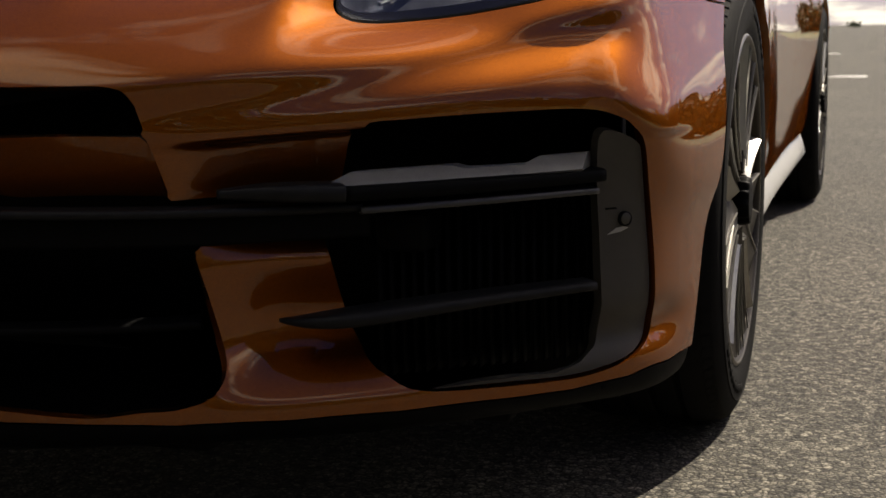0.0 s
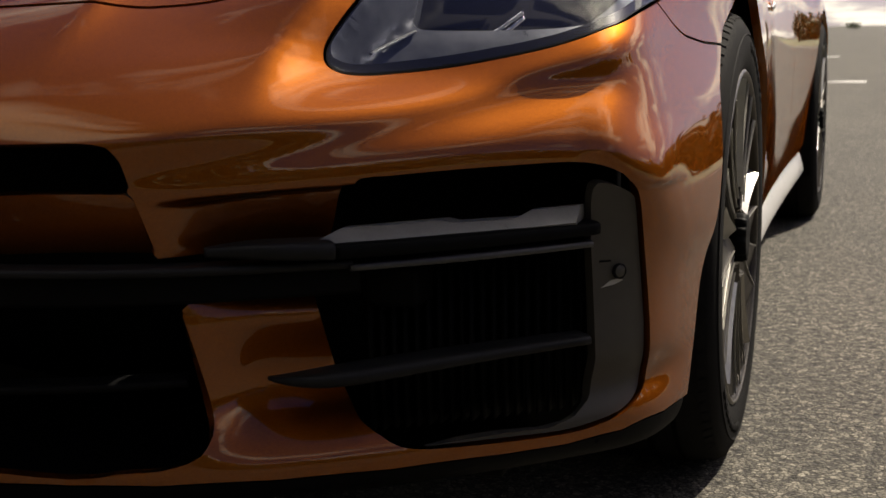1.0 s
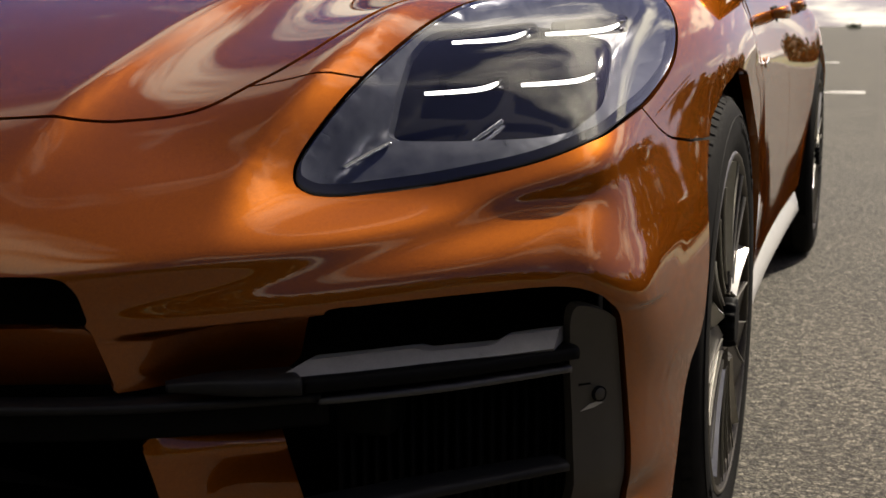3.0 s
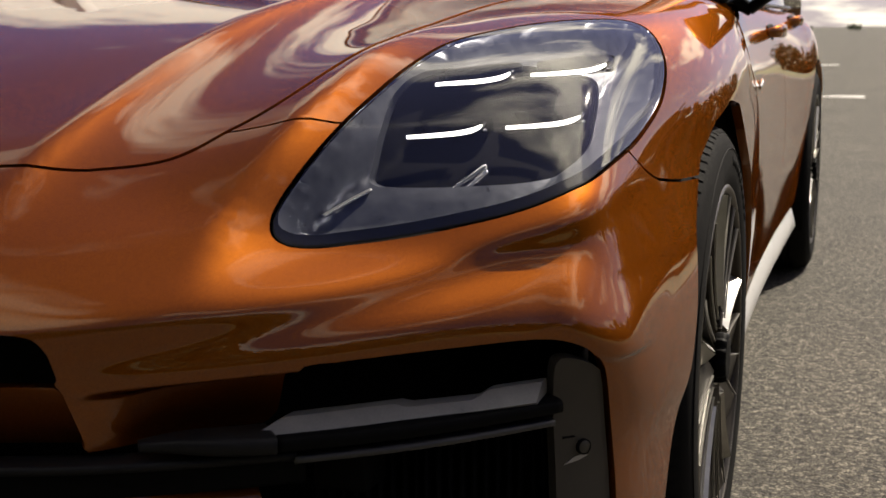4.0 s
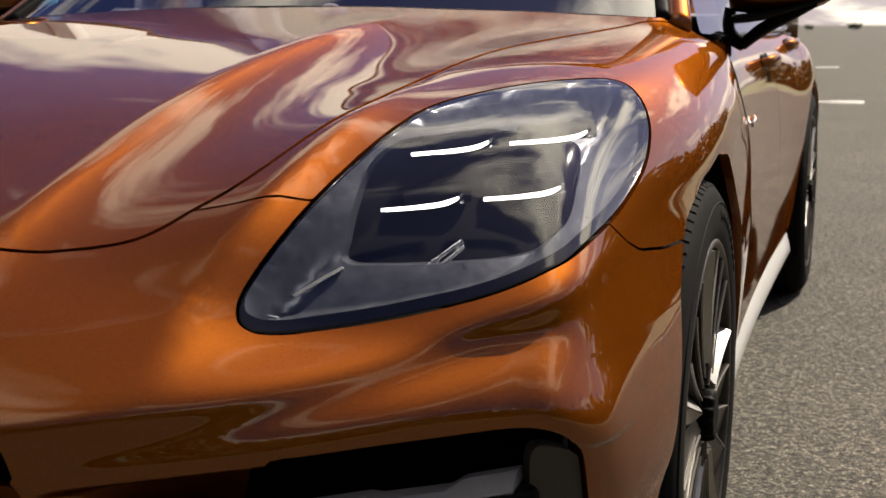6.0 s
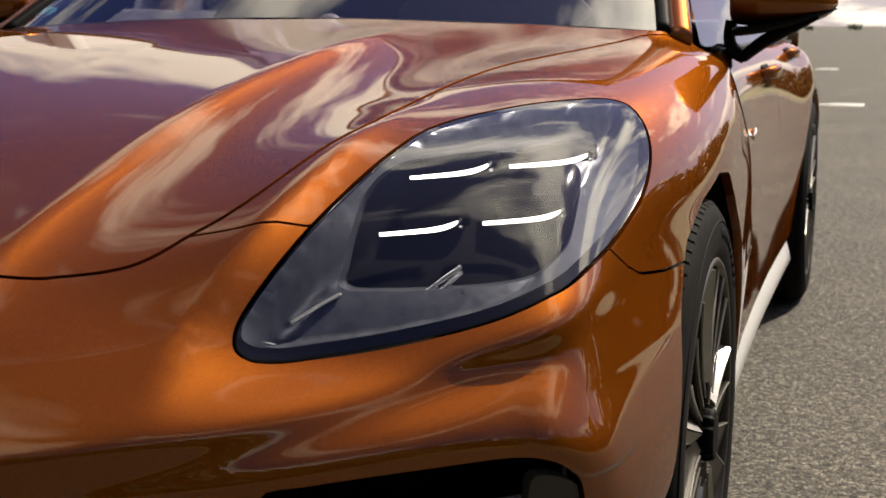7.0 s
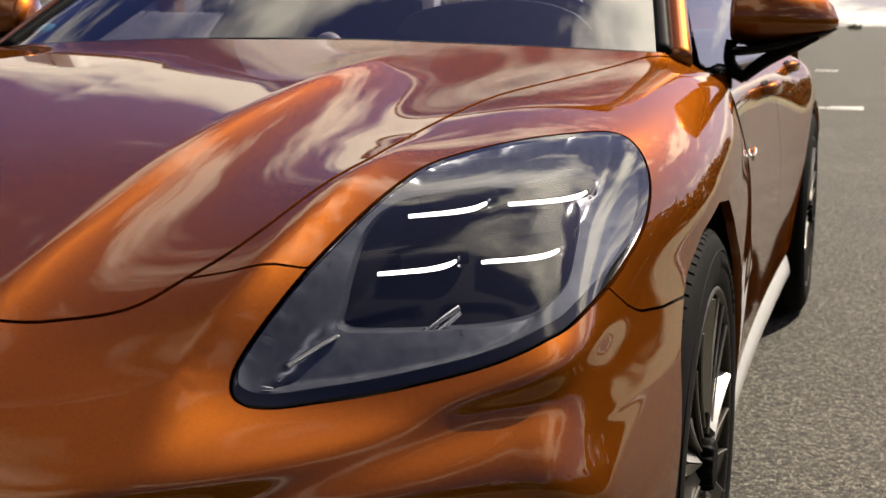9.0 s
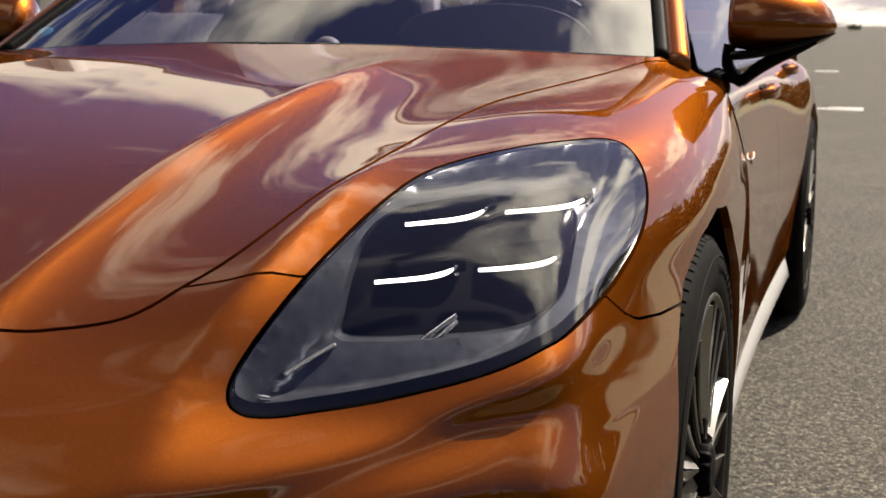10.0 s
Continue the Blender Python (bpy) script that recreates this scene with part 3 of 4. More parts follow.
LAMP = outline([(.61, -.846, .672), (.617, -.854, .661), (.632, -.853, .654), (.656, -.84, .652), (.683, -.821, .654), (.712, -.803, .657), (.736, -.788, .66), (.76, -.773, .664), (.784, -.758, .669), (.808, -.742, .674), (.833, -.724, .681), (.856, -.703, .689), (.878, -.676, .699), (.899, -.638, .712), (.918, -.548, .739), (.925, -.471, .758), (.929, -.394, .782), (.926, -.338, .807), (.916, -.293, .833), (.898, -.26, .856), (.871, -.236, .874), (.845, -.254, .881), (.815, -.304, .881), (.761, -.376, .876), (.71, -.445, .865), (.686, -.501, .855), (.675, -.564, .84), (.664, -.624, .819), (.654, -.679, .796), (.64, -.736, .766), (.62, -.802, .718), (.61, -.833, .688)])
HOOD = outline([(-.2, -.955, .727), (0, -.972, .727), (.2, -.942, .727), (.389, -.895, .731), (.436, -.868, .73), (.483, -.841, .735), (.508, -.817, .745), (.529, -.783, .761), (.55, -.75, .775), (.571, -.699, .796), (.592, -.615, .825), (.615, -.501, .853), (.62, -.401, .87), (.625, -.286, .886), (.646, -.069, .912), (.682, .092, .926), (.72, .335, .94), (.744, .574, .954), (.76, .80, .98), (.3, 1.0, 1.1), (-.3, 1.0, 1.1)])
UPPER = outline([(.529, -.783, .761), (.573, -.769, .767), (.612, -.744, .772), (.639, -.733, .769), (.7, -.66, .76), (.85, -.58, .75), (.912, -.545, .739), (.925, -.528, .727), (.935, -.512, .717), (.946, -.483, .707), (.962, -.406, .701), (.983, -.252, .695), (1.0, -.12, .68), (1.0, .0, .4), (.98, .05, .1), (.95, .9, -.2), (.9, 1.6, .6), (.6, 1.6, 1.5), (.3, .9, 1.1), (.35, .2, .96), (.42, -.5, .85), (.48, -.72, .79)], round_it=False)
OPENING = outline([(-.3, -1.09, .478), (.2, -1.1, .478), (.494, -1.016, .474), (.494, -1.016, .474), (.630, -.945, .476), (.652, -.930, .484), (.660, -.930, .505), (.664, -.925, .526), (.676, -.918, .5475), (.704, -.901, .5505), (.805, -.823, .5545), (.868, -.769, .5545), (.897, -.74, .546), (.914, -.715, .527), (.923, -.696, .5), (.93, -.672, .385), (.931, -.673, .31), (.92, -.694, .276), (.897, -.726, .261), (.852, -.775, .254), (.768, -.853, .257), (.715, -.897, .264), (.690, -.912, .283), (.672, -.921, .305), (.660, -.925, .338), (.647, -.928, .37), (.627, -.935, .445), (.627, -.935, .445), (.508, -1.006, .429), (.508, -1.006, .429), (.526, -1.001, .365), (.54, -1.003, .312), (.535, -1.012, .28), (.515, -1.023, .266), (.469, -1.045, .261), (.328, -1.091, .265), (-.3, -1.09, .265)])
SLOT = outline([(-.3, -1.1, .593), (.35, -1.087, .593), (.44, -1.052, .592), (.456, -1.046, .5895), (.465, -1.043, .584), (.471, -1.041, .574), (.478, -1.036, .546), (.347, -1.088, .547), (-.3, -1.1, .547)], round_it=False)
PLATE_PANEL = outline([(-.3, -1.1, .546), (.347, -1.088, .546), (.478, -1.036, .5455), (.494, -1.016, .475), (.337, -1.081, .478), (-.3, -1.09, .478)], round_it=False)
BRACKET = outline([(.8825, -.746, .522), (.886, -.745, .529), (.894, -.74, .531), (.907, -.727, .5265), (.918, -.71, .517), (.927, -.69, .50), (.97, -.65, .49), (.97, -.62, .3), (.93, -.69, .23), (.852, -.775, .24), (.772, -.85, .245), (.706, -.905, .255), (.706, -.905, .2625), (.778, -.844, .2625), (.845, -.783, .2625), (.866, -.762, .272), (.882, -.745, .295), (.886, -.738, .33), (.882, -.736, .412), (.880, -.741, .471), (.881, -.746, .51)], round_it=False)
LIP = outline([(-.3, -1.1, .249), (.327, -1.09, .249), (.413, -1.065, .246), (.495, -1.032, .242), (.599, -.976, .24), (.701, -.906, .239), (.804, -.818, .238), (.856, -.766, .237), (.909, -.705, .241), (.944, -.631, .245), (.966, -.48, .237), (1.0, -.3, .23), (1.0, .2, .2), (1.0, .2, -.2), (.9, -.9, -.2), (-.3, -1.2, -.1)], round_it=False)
ARCH = outline([(0, -.60, .0), (0, -.545, .26), (0, -.50, .38), (0, -.440, .50), (0, -.355, .615), (0, -.25, .696), (0, -.14, .738), (0, 0, .760), (0, .13, .748), (0, .225, .70), (0, .30, .63), (0, .345, .50), (0, .36, .38), (0, .37, .2), (0, .37, 0)], round_it=False, view=SIDE_VIEW)

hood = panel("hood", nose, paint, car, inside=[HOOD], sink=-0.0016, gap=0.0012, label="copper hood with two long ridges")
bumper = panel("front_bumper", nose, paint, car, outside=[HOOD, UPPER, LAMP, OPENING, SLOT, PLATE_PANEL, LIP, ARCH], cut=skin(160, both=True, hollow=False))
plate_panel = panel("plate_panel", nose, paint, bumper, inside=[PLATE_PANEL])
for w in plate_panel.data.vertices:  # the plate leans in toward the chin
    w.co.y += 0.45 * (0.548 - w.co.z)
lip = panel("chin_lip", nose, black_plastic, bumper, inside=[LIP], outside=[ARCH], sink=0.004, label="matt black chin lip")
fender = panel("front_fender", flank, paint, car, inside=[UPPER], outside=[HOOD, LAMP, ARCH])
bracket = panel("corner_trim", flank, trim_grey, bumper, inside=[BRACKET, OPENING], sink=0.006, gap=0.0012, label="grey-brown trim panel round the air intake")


def mirrored(ob):
    twin = copy_thing(ob, Matrix.Diagonal((-1, 1, 1, 1)))
    twin.matrix_basis = Matrix.Diagonal((-1, 1, 1, 1))
    return twin


mirrored(fender)
mirrored(bracket)

# wheel housings and the dark hollow behind the nose
for s in (1, -1):
    for y in (0.0, 2.95):
        liner = revolve([(0.93, 0.405), (0.60, 0.405), (0.60, 0.10)], 48, start=-25, sweep_angle=230)
        liner.transform(Matrix.Translation((0, y, 0.36)) @ Matrix.Diagonal((s, 1, 1, 1)))
        part("wheel_liner", liner, black_plastic, car)
part("radiator_box", box((-.88, -.62, .19), (.88, -.58, .64)), black_plastic, car)
part("undertray", box((-.50, -.97, .196), (.50, -.55, .212), .003, 1), black_plastic, car)
part("undertray", box((-.78, -.76, .190), (.78, -.55, .206), .003, 1), black_plastic, car)
part("underbody", box((-.70, -.55, .17), (.70, 3.9, .20), 0.01), black_plastic, car)
part("bulkhead", box((-.74, -.60, .19), (.58, .35, .70), 0.03), black_plastic, car)

# blades across the intakes
def at_nose(x, z, back=0.0):
    """The place on the nose at a height, so far behind the skin."""
    g = plain_flank.reshape(-1, 3)
    k = np.argmin((g[:, 0] - x) ** 2 + (g[:, 2] - z) ** 2 + (g[:, 1] > -0.5))
    return (x, float(g[k][1]) + back, z)


part("intake_blade", beam([(.538, -.998, .482), at_nose(.575, .4825, -.006), at_nose(.61, .4818, -.005), at_nose(.645, .480, -.002)], [(.009, .0045), (.02, .008), (.026, .0095), (.03, .0100)], 4.5), blade_plastic, bumper)
part("blade_core", beam([at_nose(.645, .478, .006), at_nose(.76, .480, .008), at_nose(.872, .482, .018)], [(.028, .0085), (.028, .0085), (.026, .008)], 4.5), black_plastic, bumper)


def facet_trim(rows, mat, label):
    """A long trim piece with a flat face that leans back: rows of (x, lower edge, upper edge)."""
    rings = []
    for x, lo, hi in rows:
        y = at_nose(x, .487)[1] - .014
        rings.append([(x, y, lo), (x, y + (hi - lo) * 1.4, hi), (x, y + .04, hi), (x, y + .05, lo - .004), (x, y + .004, lo - .004)])
    return sharpen(part("blade_trim", loft(rings), mat, bumper, label), 25)


facet_trim([(.640, .4865, .4905), (.654, .4862, .4988), (.70, .4870, .5005), (.744, .4882, .5018), (.753, .4884, .4980), (.81, .4895, .4985), (.822, .4898, .5058), (.85, .4905, .5068), (.868, .4910, .5072)], trim_blade, "satin grey trim along the blade, lightened for mirrored sky")
part("intake_blade", beam([at_nose(.0, .468, .02), at_nose(.30, .467, .012), at_nose(.5, .464, .004), at_nose(.66, .463, .002)], [(.02, .0055)] * 4, 4), blade_plastic, bumper)
part("intake_blade", beam([at_nose(.66, .4600, -.002), at_nose(.77, .4635, -.002), at_nose(.868, .4645, .010)], [(.02, .0042)] * 3, 5), trim_dark, bumper)
part("intake_blade", beam([(.583, -.955, .344), at_nose(.645, .346, -.004), at_nose(.74, .352, .004), at_nose(.868, .356, .02)], [(.002, .002), (.022, .0085), (.024, .008), (.02, .006)], 3.5), blade_plastic, bumper)
part("intake_blade", beam([at_nose(.0, .34, .05), at_nose(.3, .34, .04), at_nose(.50, .342, .045)], [(.02, .006)] * 3, 3), black_plastic, bumper)
part("cross_strip", beam([at_nose(.0, .445, .04), at_nose(.3, .445, .034), at_nose(.5, .445, .024), at_nose(.66, .447, .02)], [(.02, .018)] * 4, 6), black_plastic, bumper)
for k in range(22):
    x = 0.655 + k * 0.0105
    y = at_nose(x, .35)[1] + 0.075
    part("grille_slat", box((x, y, .262), (x + .003, y + .03, .455)), black_plastic, bumper)
sensor = revolve([(0.003, 0.0), (0.003, 0.0068), (0.002, 0.0078), (-.01, 0.0078)], 32)
sensor.transform(Matrix.Translation((.9025, -.7062, .4280)) @ Matrix.Rotation(radians(-40), 4, "Z"))
part("parking_sensor", sensor, trim_grey, bumper, "round parking sensor in the trim")
ring = revolve([(0.0032, 0.0070), (0.0032, 0.0086), (-.01, 0.0086)], 32)
ring.transform(Matrix.Translation((.9025, -.7062, .4280)) @ Matrix.Rotation(radians(-40), 4, "Z"))
part("sensor_ring", ring, black_plastic, bumper)
cam_box = box((.655, -.86, .405), (.715, -.80, .45), 0.006)
part("radar_cover", cam_box, black_plastic, bumper)


def skin_patch(name, corners, mat, label, lift=0.0006):
    """A thin patch lying on the corner trim."""
    n = Vector((.77, -.63, .03)).normalized()
    top = [Vector(c) + n * lift for c in corners]
    return part(name, loft([[p - n * .004 for p in top], top]), mat, bumper, label, smooth=False)


# no hollow is shaped: pale and black patches paint the recess's light and shade
skin_patch("recess_lit_patch", [(.890, -.7270, .4110), (.899, -.7180, .4180), (.905, -.7100, .4190), (.9105, -.7025, .4170), (.903, -.7120, .4132)], recess_lit_tone, "pale patch painted for the lit edge of the sensor's recess", -.0052)
skin_patch("recess_shade_strip", [(.889, -.7290, .4400), (.912, -.7010, .4395), (.912, -.7010, .4415), (.889, -.7290, .4425)], black_plastic, "", -.0052)

# ---- headlamp: clear lens over a dark bowl with four light bars ----
headlamp = tagged(new("headlamp"), "")
headlamp.parent = car
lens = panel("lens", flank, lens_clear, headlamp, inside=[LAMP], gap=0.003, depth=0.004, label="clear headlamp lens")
lens.visible_shadow = False
v, t = grid_tris(flank)
d = signed(v, LAMP)
band_v, band_t = slice_tris(v, t, -d - 0.002)
band_v, band_t = slice_tris(band_v, band_t, signed(band_v - 0.010 * UPWARD, LAMP) + 0.007)
bm = from_arrays(band_v, band_t)
bm.normal_update()
for w in bm.verts:
    w.co -= w.normal * 0.0025
part("lamp_seal", bm, gloss_black, headlamp, "black border of the lamp")
BAY = outline([(.668, -.716, .705), (.706, -.698, .701), (.759, -.671, .702), (.818, -.635, .705), (.854, -.599, .714), (.871, -.554, .734), (.869, -.491, .772), (.862, -.431, .806), (.85, -.407, .825), (.819, -.419, .834), (.78, -.442, .838), (.74, -.473, .834), (.699, -.516, .825), (.673, -.562, .81), (.66, -.614, .788), (.66, -.663, .757), (.663, -.701, .724)])


def sunken(verts, tris, amount):
    """A piece of skin moved inward, deeper away from the lamp's border."""
    bm = from_arrays(verts, tris)
    bm.normal_update()
    far = -signed(np.array([tuple(w.co) for w in bm.verts]), LAMP)
    for (w, n), k in zip([(w, w.normal.copy()) for w in bm.verts], far):
        w.co -= n * (0.004 + amount * float(np.clip((k - 0.006) / 0.035, 0, 1)) ** 0.75)
    bm.normal_update()
    return bm


bowl_v, bowl_t = slice_tris(v, t, -d - 0.004)
lower = sunken(bowl_v, bowl_t, 0.050)
lower.verts.index_update()
low_v = np.array([tuple(w.co) for w in lower.verts])
low_t = np.array([[w.index for w in f.verts] for f in lower.faces])
lower.free()
rim_v, rim_t = slice_tris(low_v, low_t, signed(low_v, BAY))
bm = from_arrays(rim_v, rim_t)
bm.normal_update()
inward = [e for e in bm.edges if e.is_boundary and abs(signed(np.array([tuple(e.verts[0].co)]), BAY)[0]) < 0.002]
got = bmesh.ops.extrude_edge_only(bm, edges=inward)["geom"]
for w in got:
    if isinstance(w, bmesh.types.BMVert):
        w.co += Vector((-0.012, 0.05, -0.006))
sharpen(part("housing", bm, lamp_grey, headlamp, "grey lamp housing with a stepped bezel"), 40)
bay_v, bay_t = slice_tris(low_v, low_t, -signed(low_v, BAY) + 0.01)
part("module_bay", from_arrays(bay_v + (-0.012, 0.05, -0.006), bay_t), lamp_dark, headlamp, "dark bay behind the light bars")
for x0, y0, z0, x1, y1, z1 in ((.678, -.630, .748, .754, -.585, .756), (.697, -.582, .806, .771, -.526, .814), (.777, -.565, .756, .855, -.523, .764), (.793, -.513, .815, .872, -.462, .823)):
    a, b = np.array((x0, y0, z0)), np.array((x1, y1, z1))
    m1, m2 = a + (b - a) * .6, a + (b - a) * .88
    part("light_bar", beam([a, m1 - (0, 0, .002), m2, b + (0, 0, .004)], [(.003, .0020), (.003, .0026), (.003, .0026), (.0016, .0012)], 2.4, 12), led, headlamp, "lit white light bar")
    part("bar_tip", beam([b - (.004, 0, 0), b + (.001, 0, .004), b + (.003, 0, .008)], [(.002, .002)] * 3, 2, 10, up=(0, 1, 0), steps=8), chrome, headlamp)
    mod = beam([a + (.0, .06, .004), a * .55 + b * .45 + (0, .06, .005), a * .12 + b * .88 + (.0, .06, .005)], [(.026, .011)] * 3, 3.5)
    part("lamp_module", mod, lamp_dark, headlamp)
    dot = bmesh.new()
    bmesh.ops.create_uvsphere(dot, u_segments=10, v_segments=6, radius=.0024, matrix=Matrix.Translation(b + (.004, -.002, -.002)))
    part("bar_stud", dot, chrome, headlamp)
for k, (half, lift) in enumerate(((.0028, 0), (.0045, -.006))):
    part("chrome_bar", beam([(.733 + .004 * k, -.662, .688 + lift), (.752 + .004 * k, -.647, .703 + lift), (.772, -.632, .7185 + lift)], [(half, .0022)] * 3, 4), chrome, headlamp, "small chrome bar")
# pale bar stands in for the streak of light along the lamp's crease
part("lit_crease_bar", beam([(.632, -.768, .674), (.652, -.741, .688), (.668, -.719, .698)], [(.003, .0016)] * 3, 3), lit_crease_grey, headlamp, "pale bar painted as the lit crease inside the lamp")
twin = copy_thing(headlamp, Matrix.Identity(4))
twin.matrix_basis = Matrix.Diagonal((-1, 1, 1, 1))

# ---- wheels ----
rim_metal = material("satin_rim_metal", (0.12, 0.11, 0.095), 0.35, 1.0)


def build_wheel():
    wheel = tagged(new("wheel"), "")
    R, W = 0.363, 0.1325
    prof = [(-W, .270), (-W - .004, .295), (-W + .002, .330), (-W + .016, .350), (-W + .03, .357)]
    for g in (-0.062, -0.021, 0.021, 0.062):
        prof += [(g - .0055, .3625), (g - .0045, .355), (g + .0045, .355), (g + .0055, .3625)]
    prof += [(W - .03, .357), (W - .016, .350), (W - .006, .335), (W - .001, .318), (W + .0002, .300), (W - .002, .283), (W - .006, .272), (W - .010, .262)]
    tyre = sharpen(part("tyre", revolve(prof, 128), rubber, wheel), 40)
    ring = [(W - .0035, .325), (W - .0012, .3245), (W - .0012, .3235), (W - .003, .323)]
    part("tyre_rib", revolve(ring, 128), rubber, tyre)
    for k in range(9):
        for row in range(2):
            a0 = 38 + row * 180 + k * 5.2
            blk = revolve([(W - .001, .298), (W + .0009, .2985), (W + .0009, .3125), (W - .001, .313)], 3, start=a0, sweep_angle=3.4)
            part("letter_bar", blk, rubber, tyre)
    for k in range(96):
        blk = revolve([(W - .030, .3575), (W - .017, .3512), (W - .0145, .349)], 1, start=k * 3.75, sweep_angle=2.7)
        for w in blk.verts:
            w.co += Vector((0.0006, w.co.y * .0025, w.co.z * .0025))
        part("tread_block", blk, rubber, tyre)
    rim_prof = [(-W + .01, .268), (-W + .03, .245), (.0, .238), (.07, .246), (W - .03, .250), (W - .012, .2545), (W - .006, .2600), (W - .004, .2665), (W - .006, .2685), (W - .012, .2685)]
    sharpen(part("rim", revolve(rim_prof, 128), bronze, wheel, "dark bronze alloy rim"), 40)
    part("rim_edge", revolve([(W - .0062, .2620), (W - .0034, .2635), (W - .0032, .2660), (W - .0060, .2690)], 128), rim_metal, wheel, "satin rim edge")
    part("hub", revolve([(.01, .085), (.085, .078), (.102, .060), (.102, .0)], 64), bronze, wheel)
    lock = []
    for k in range(48):
        r = .040 if k % 4 < 2 else .035
        a = 2 * math.pi * k / 48
        lock.append((r * math.cos(a), r * math.sin(a)))
    rings = [[(x, y * f, z * f) for y, z in lock] for x, f in ((.105, 1.0), (.130, 1.0), (.138, .93), (.138, .6))]
    part("hub_lock", loft(rings), black_plastic, wheel, "black toothed centre lock")
    def arm(name, mat, off, width0, width1, drop, slope, start=0.0, stop=1.0, thick=.03, side=0.0, label=""):
        """A flat-faced arm from the hub to the rim; slope tilts its face, side shifts it along the turn."""
        rings = []
        for f in np.linspace(start, stop, 8):
            r = .050 + f * .204
            half = width0 + f * (width1 - width0)
            face = .1275 + .0025 * f - .003 * math.sin(f * math.pi) - drop
            mid = side * half
            rings.append([(face - slope, r, mid - half), (face, r, mid + half * .86), (face - .002, r, mid + half), (face - thick, r, mid + half * .8), (face - thick, r, mid - half * .7)])
        bm = loft(rings)
        bm.transform(Matrix.Rotation(radians(off), 4, "X"))
        return sharpen(part(name, bm, mat, wheel, label), 20)

    for k in range(5):
        base_turn = 72 * k - 54
        arm("spoke", bronze, base_turn, .024, .020, .030, .003)
        for s in (1, -1):
            rings = []
            for f in np.linspace(.16, 1, 8):
                r, half = .050 + f * .204, .036 - .026 * f
                face = .1295 + .0015 * f - .003 * math.sin(f * math.pi)
                rings.append([(face, r, s * .0012), (face - .030 + .010 * f, r, s * half), (face - .040, r, s * half), (face - .014, r, s * .0008)])
            bm = loft(rings)
            bm.transform(Matrix.Rotation(radians(base_turn), 4, "X"))
            sharpen(part("spoke_face", bm, machined, wheel, "bright machined spoke face"), 20)
        for off in (20, 36, 52):
            arm("fin", bronze, base_turn + off, .009, .029, .004, .010)
            arm("fin_edge", machined, base_turn + off + 6.2, .0008, .0010, .0006, .0, .12, .99, .003, label="thin bright edge of a fin")
    part("brake_disc", revolve([(-.02, .06), (-.02, .20), (.012, .20), (.012, .06)], 64), material("brake_steel", (0.25, 0.25, 0.25), 0.35, 1.0), wheel)
    return wheel


wheel = build_wheel()
wheel.parent = car
wheel.matrix_basis = pose(.838, 0, .363)
copy_thing(wheel, pose(.815, 2.95, .363, 40, 0, 0))
copy_thing(wheel, pose(-.838, 0, .363, 0, 0, 180))
copy_thing(wheel, pose(-.815, 2.95, .363, 0, 0, 180))

# ---- flanks: doors, rear quarter, sills ----
STATIONS = (.82, 1.2, 1.7, 2.2, 2.6, 2.95, 3.4, 4.0)
HEIGHTS = (.20, .27, .40, .50, .59, .665, .735, .81, .88, .925)
WIDTHS = [
    (.91, .918, .93, .937, .939, .937, .93, .912, .888, .855),
    (.895, .905, .917, .924, .926, .924, .917, .902, .882, .85),
    (.882, .897, .91, .916, .918, .916, .91, .899, .88, .848),
    (.885, .898, .91, .917, .921, .922, .918, .905, .88, .84),
    (.893, .905, .92, .93, .936, .938, .934, .918, .89, .835),
    (.90, .915, .93, .94, .947, .949, .945, .932, .90, .82),
    (.89, .905, .92, .93, .935, .935, .925, .90, .85, .76),
    (.82, .83, .85, .86, .865, .86, .85, .82, .77, .68),
]
side_net = np.array([[(w, y, z) for w, z in zip(ws, HEIGHTS)] for y, ws in zip(STATIONS, WIDTHS)], float)
side_grid = natural(np.swapaxes(natural(side_net, 170), 0, 1), 90)
REAR_ARCH = outline([(0, 2.95 + .395 * math.cos(a), .36 + .395 * math.sin(a)) for a in np.linspace(-.6, math.pi + .6, 40)], False, SIDE_VIEW)
FRONT_DOOR = outline([(0, .825, .29), (0, .822, .95), (0, 1.80, .95), (0, 1.83, .60), (0, 1.80, .29)], False, SIDE_VIEW)
REAR_DOOR = outline([(0, 1.80, .29), (0, 1.83, .60), (0, 1.80, .95), (0, 2.72, .95), (0, 2.66, .80), (0, 2.50, .62), (0, 2.46, .40), (0, 2.44, .29)], False, SIDE_VIEW)
SILL_CUT = outline([(0, .5, .29), (0, 2.6, .29), (0, 2.6, .0), (0, .5, 0)], False, SIDE_VIEW)
front_door = panel("front_door", side_grid, paint, car, inside=[FRONT_DOOR], gap=0.002)
rear_door = panel("rear_door", side_grid, paint, car, inside=[REAR_DOOR], gap=0.002)
QUARTER_PANEL = outline([(0, 2.40, .30), (0, 2.40, 1.0), (0, 4.1, 1.0), (0, 4.1, .30)], False, SIDE_VIEW)
quarter = panel("rear_quarter", side_grid, paint, car, inside=[QUARTER_PANEL], outside=[FRONT_DOOR, REAR_DOOR, REAR_ARCH, SILL_CUT], gap=0.002)
sill_path = [(.925, .42, .235), (.905, .9, .235), (.895, 1.5, .235), (.895, 2.1, .235), (.90, 2.5, .24)]
rings = []
for c in natural(sill_path, 40):
    rings.append([c + d for d in ((-.06, 0, .055), (-.016, 0, .052), (-.004, 0, .042), (.008, 0, .0), (.012, 0, -.022), (.006, 0, -.034), (-.06, 0, -.045))])
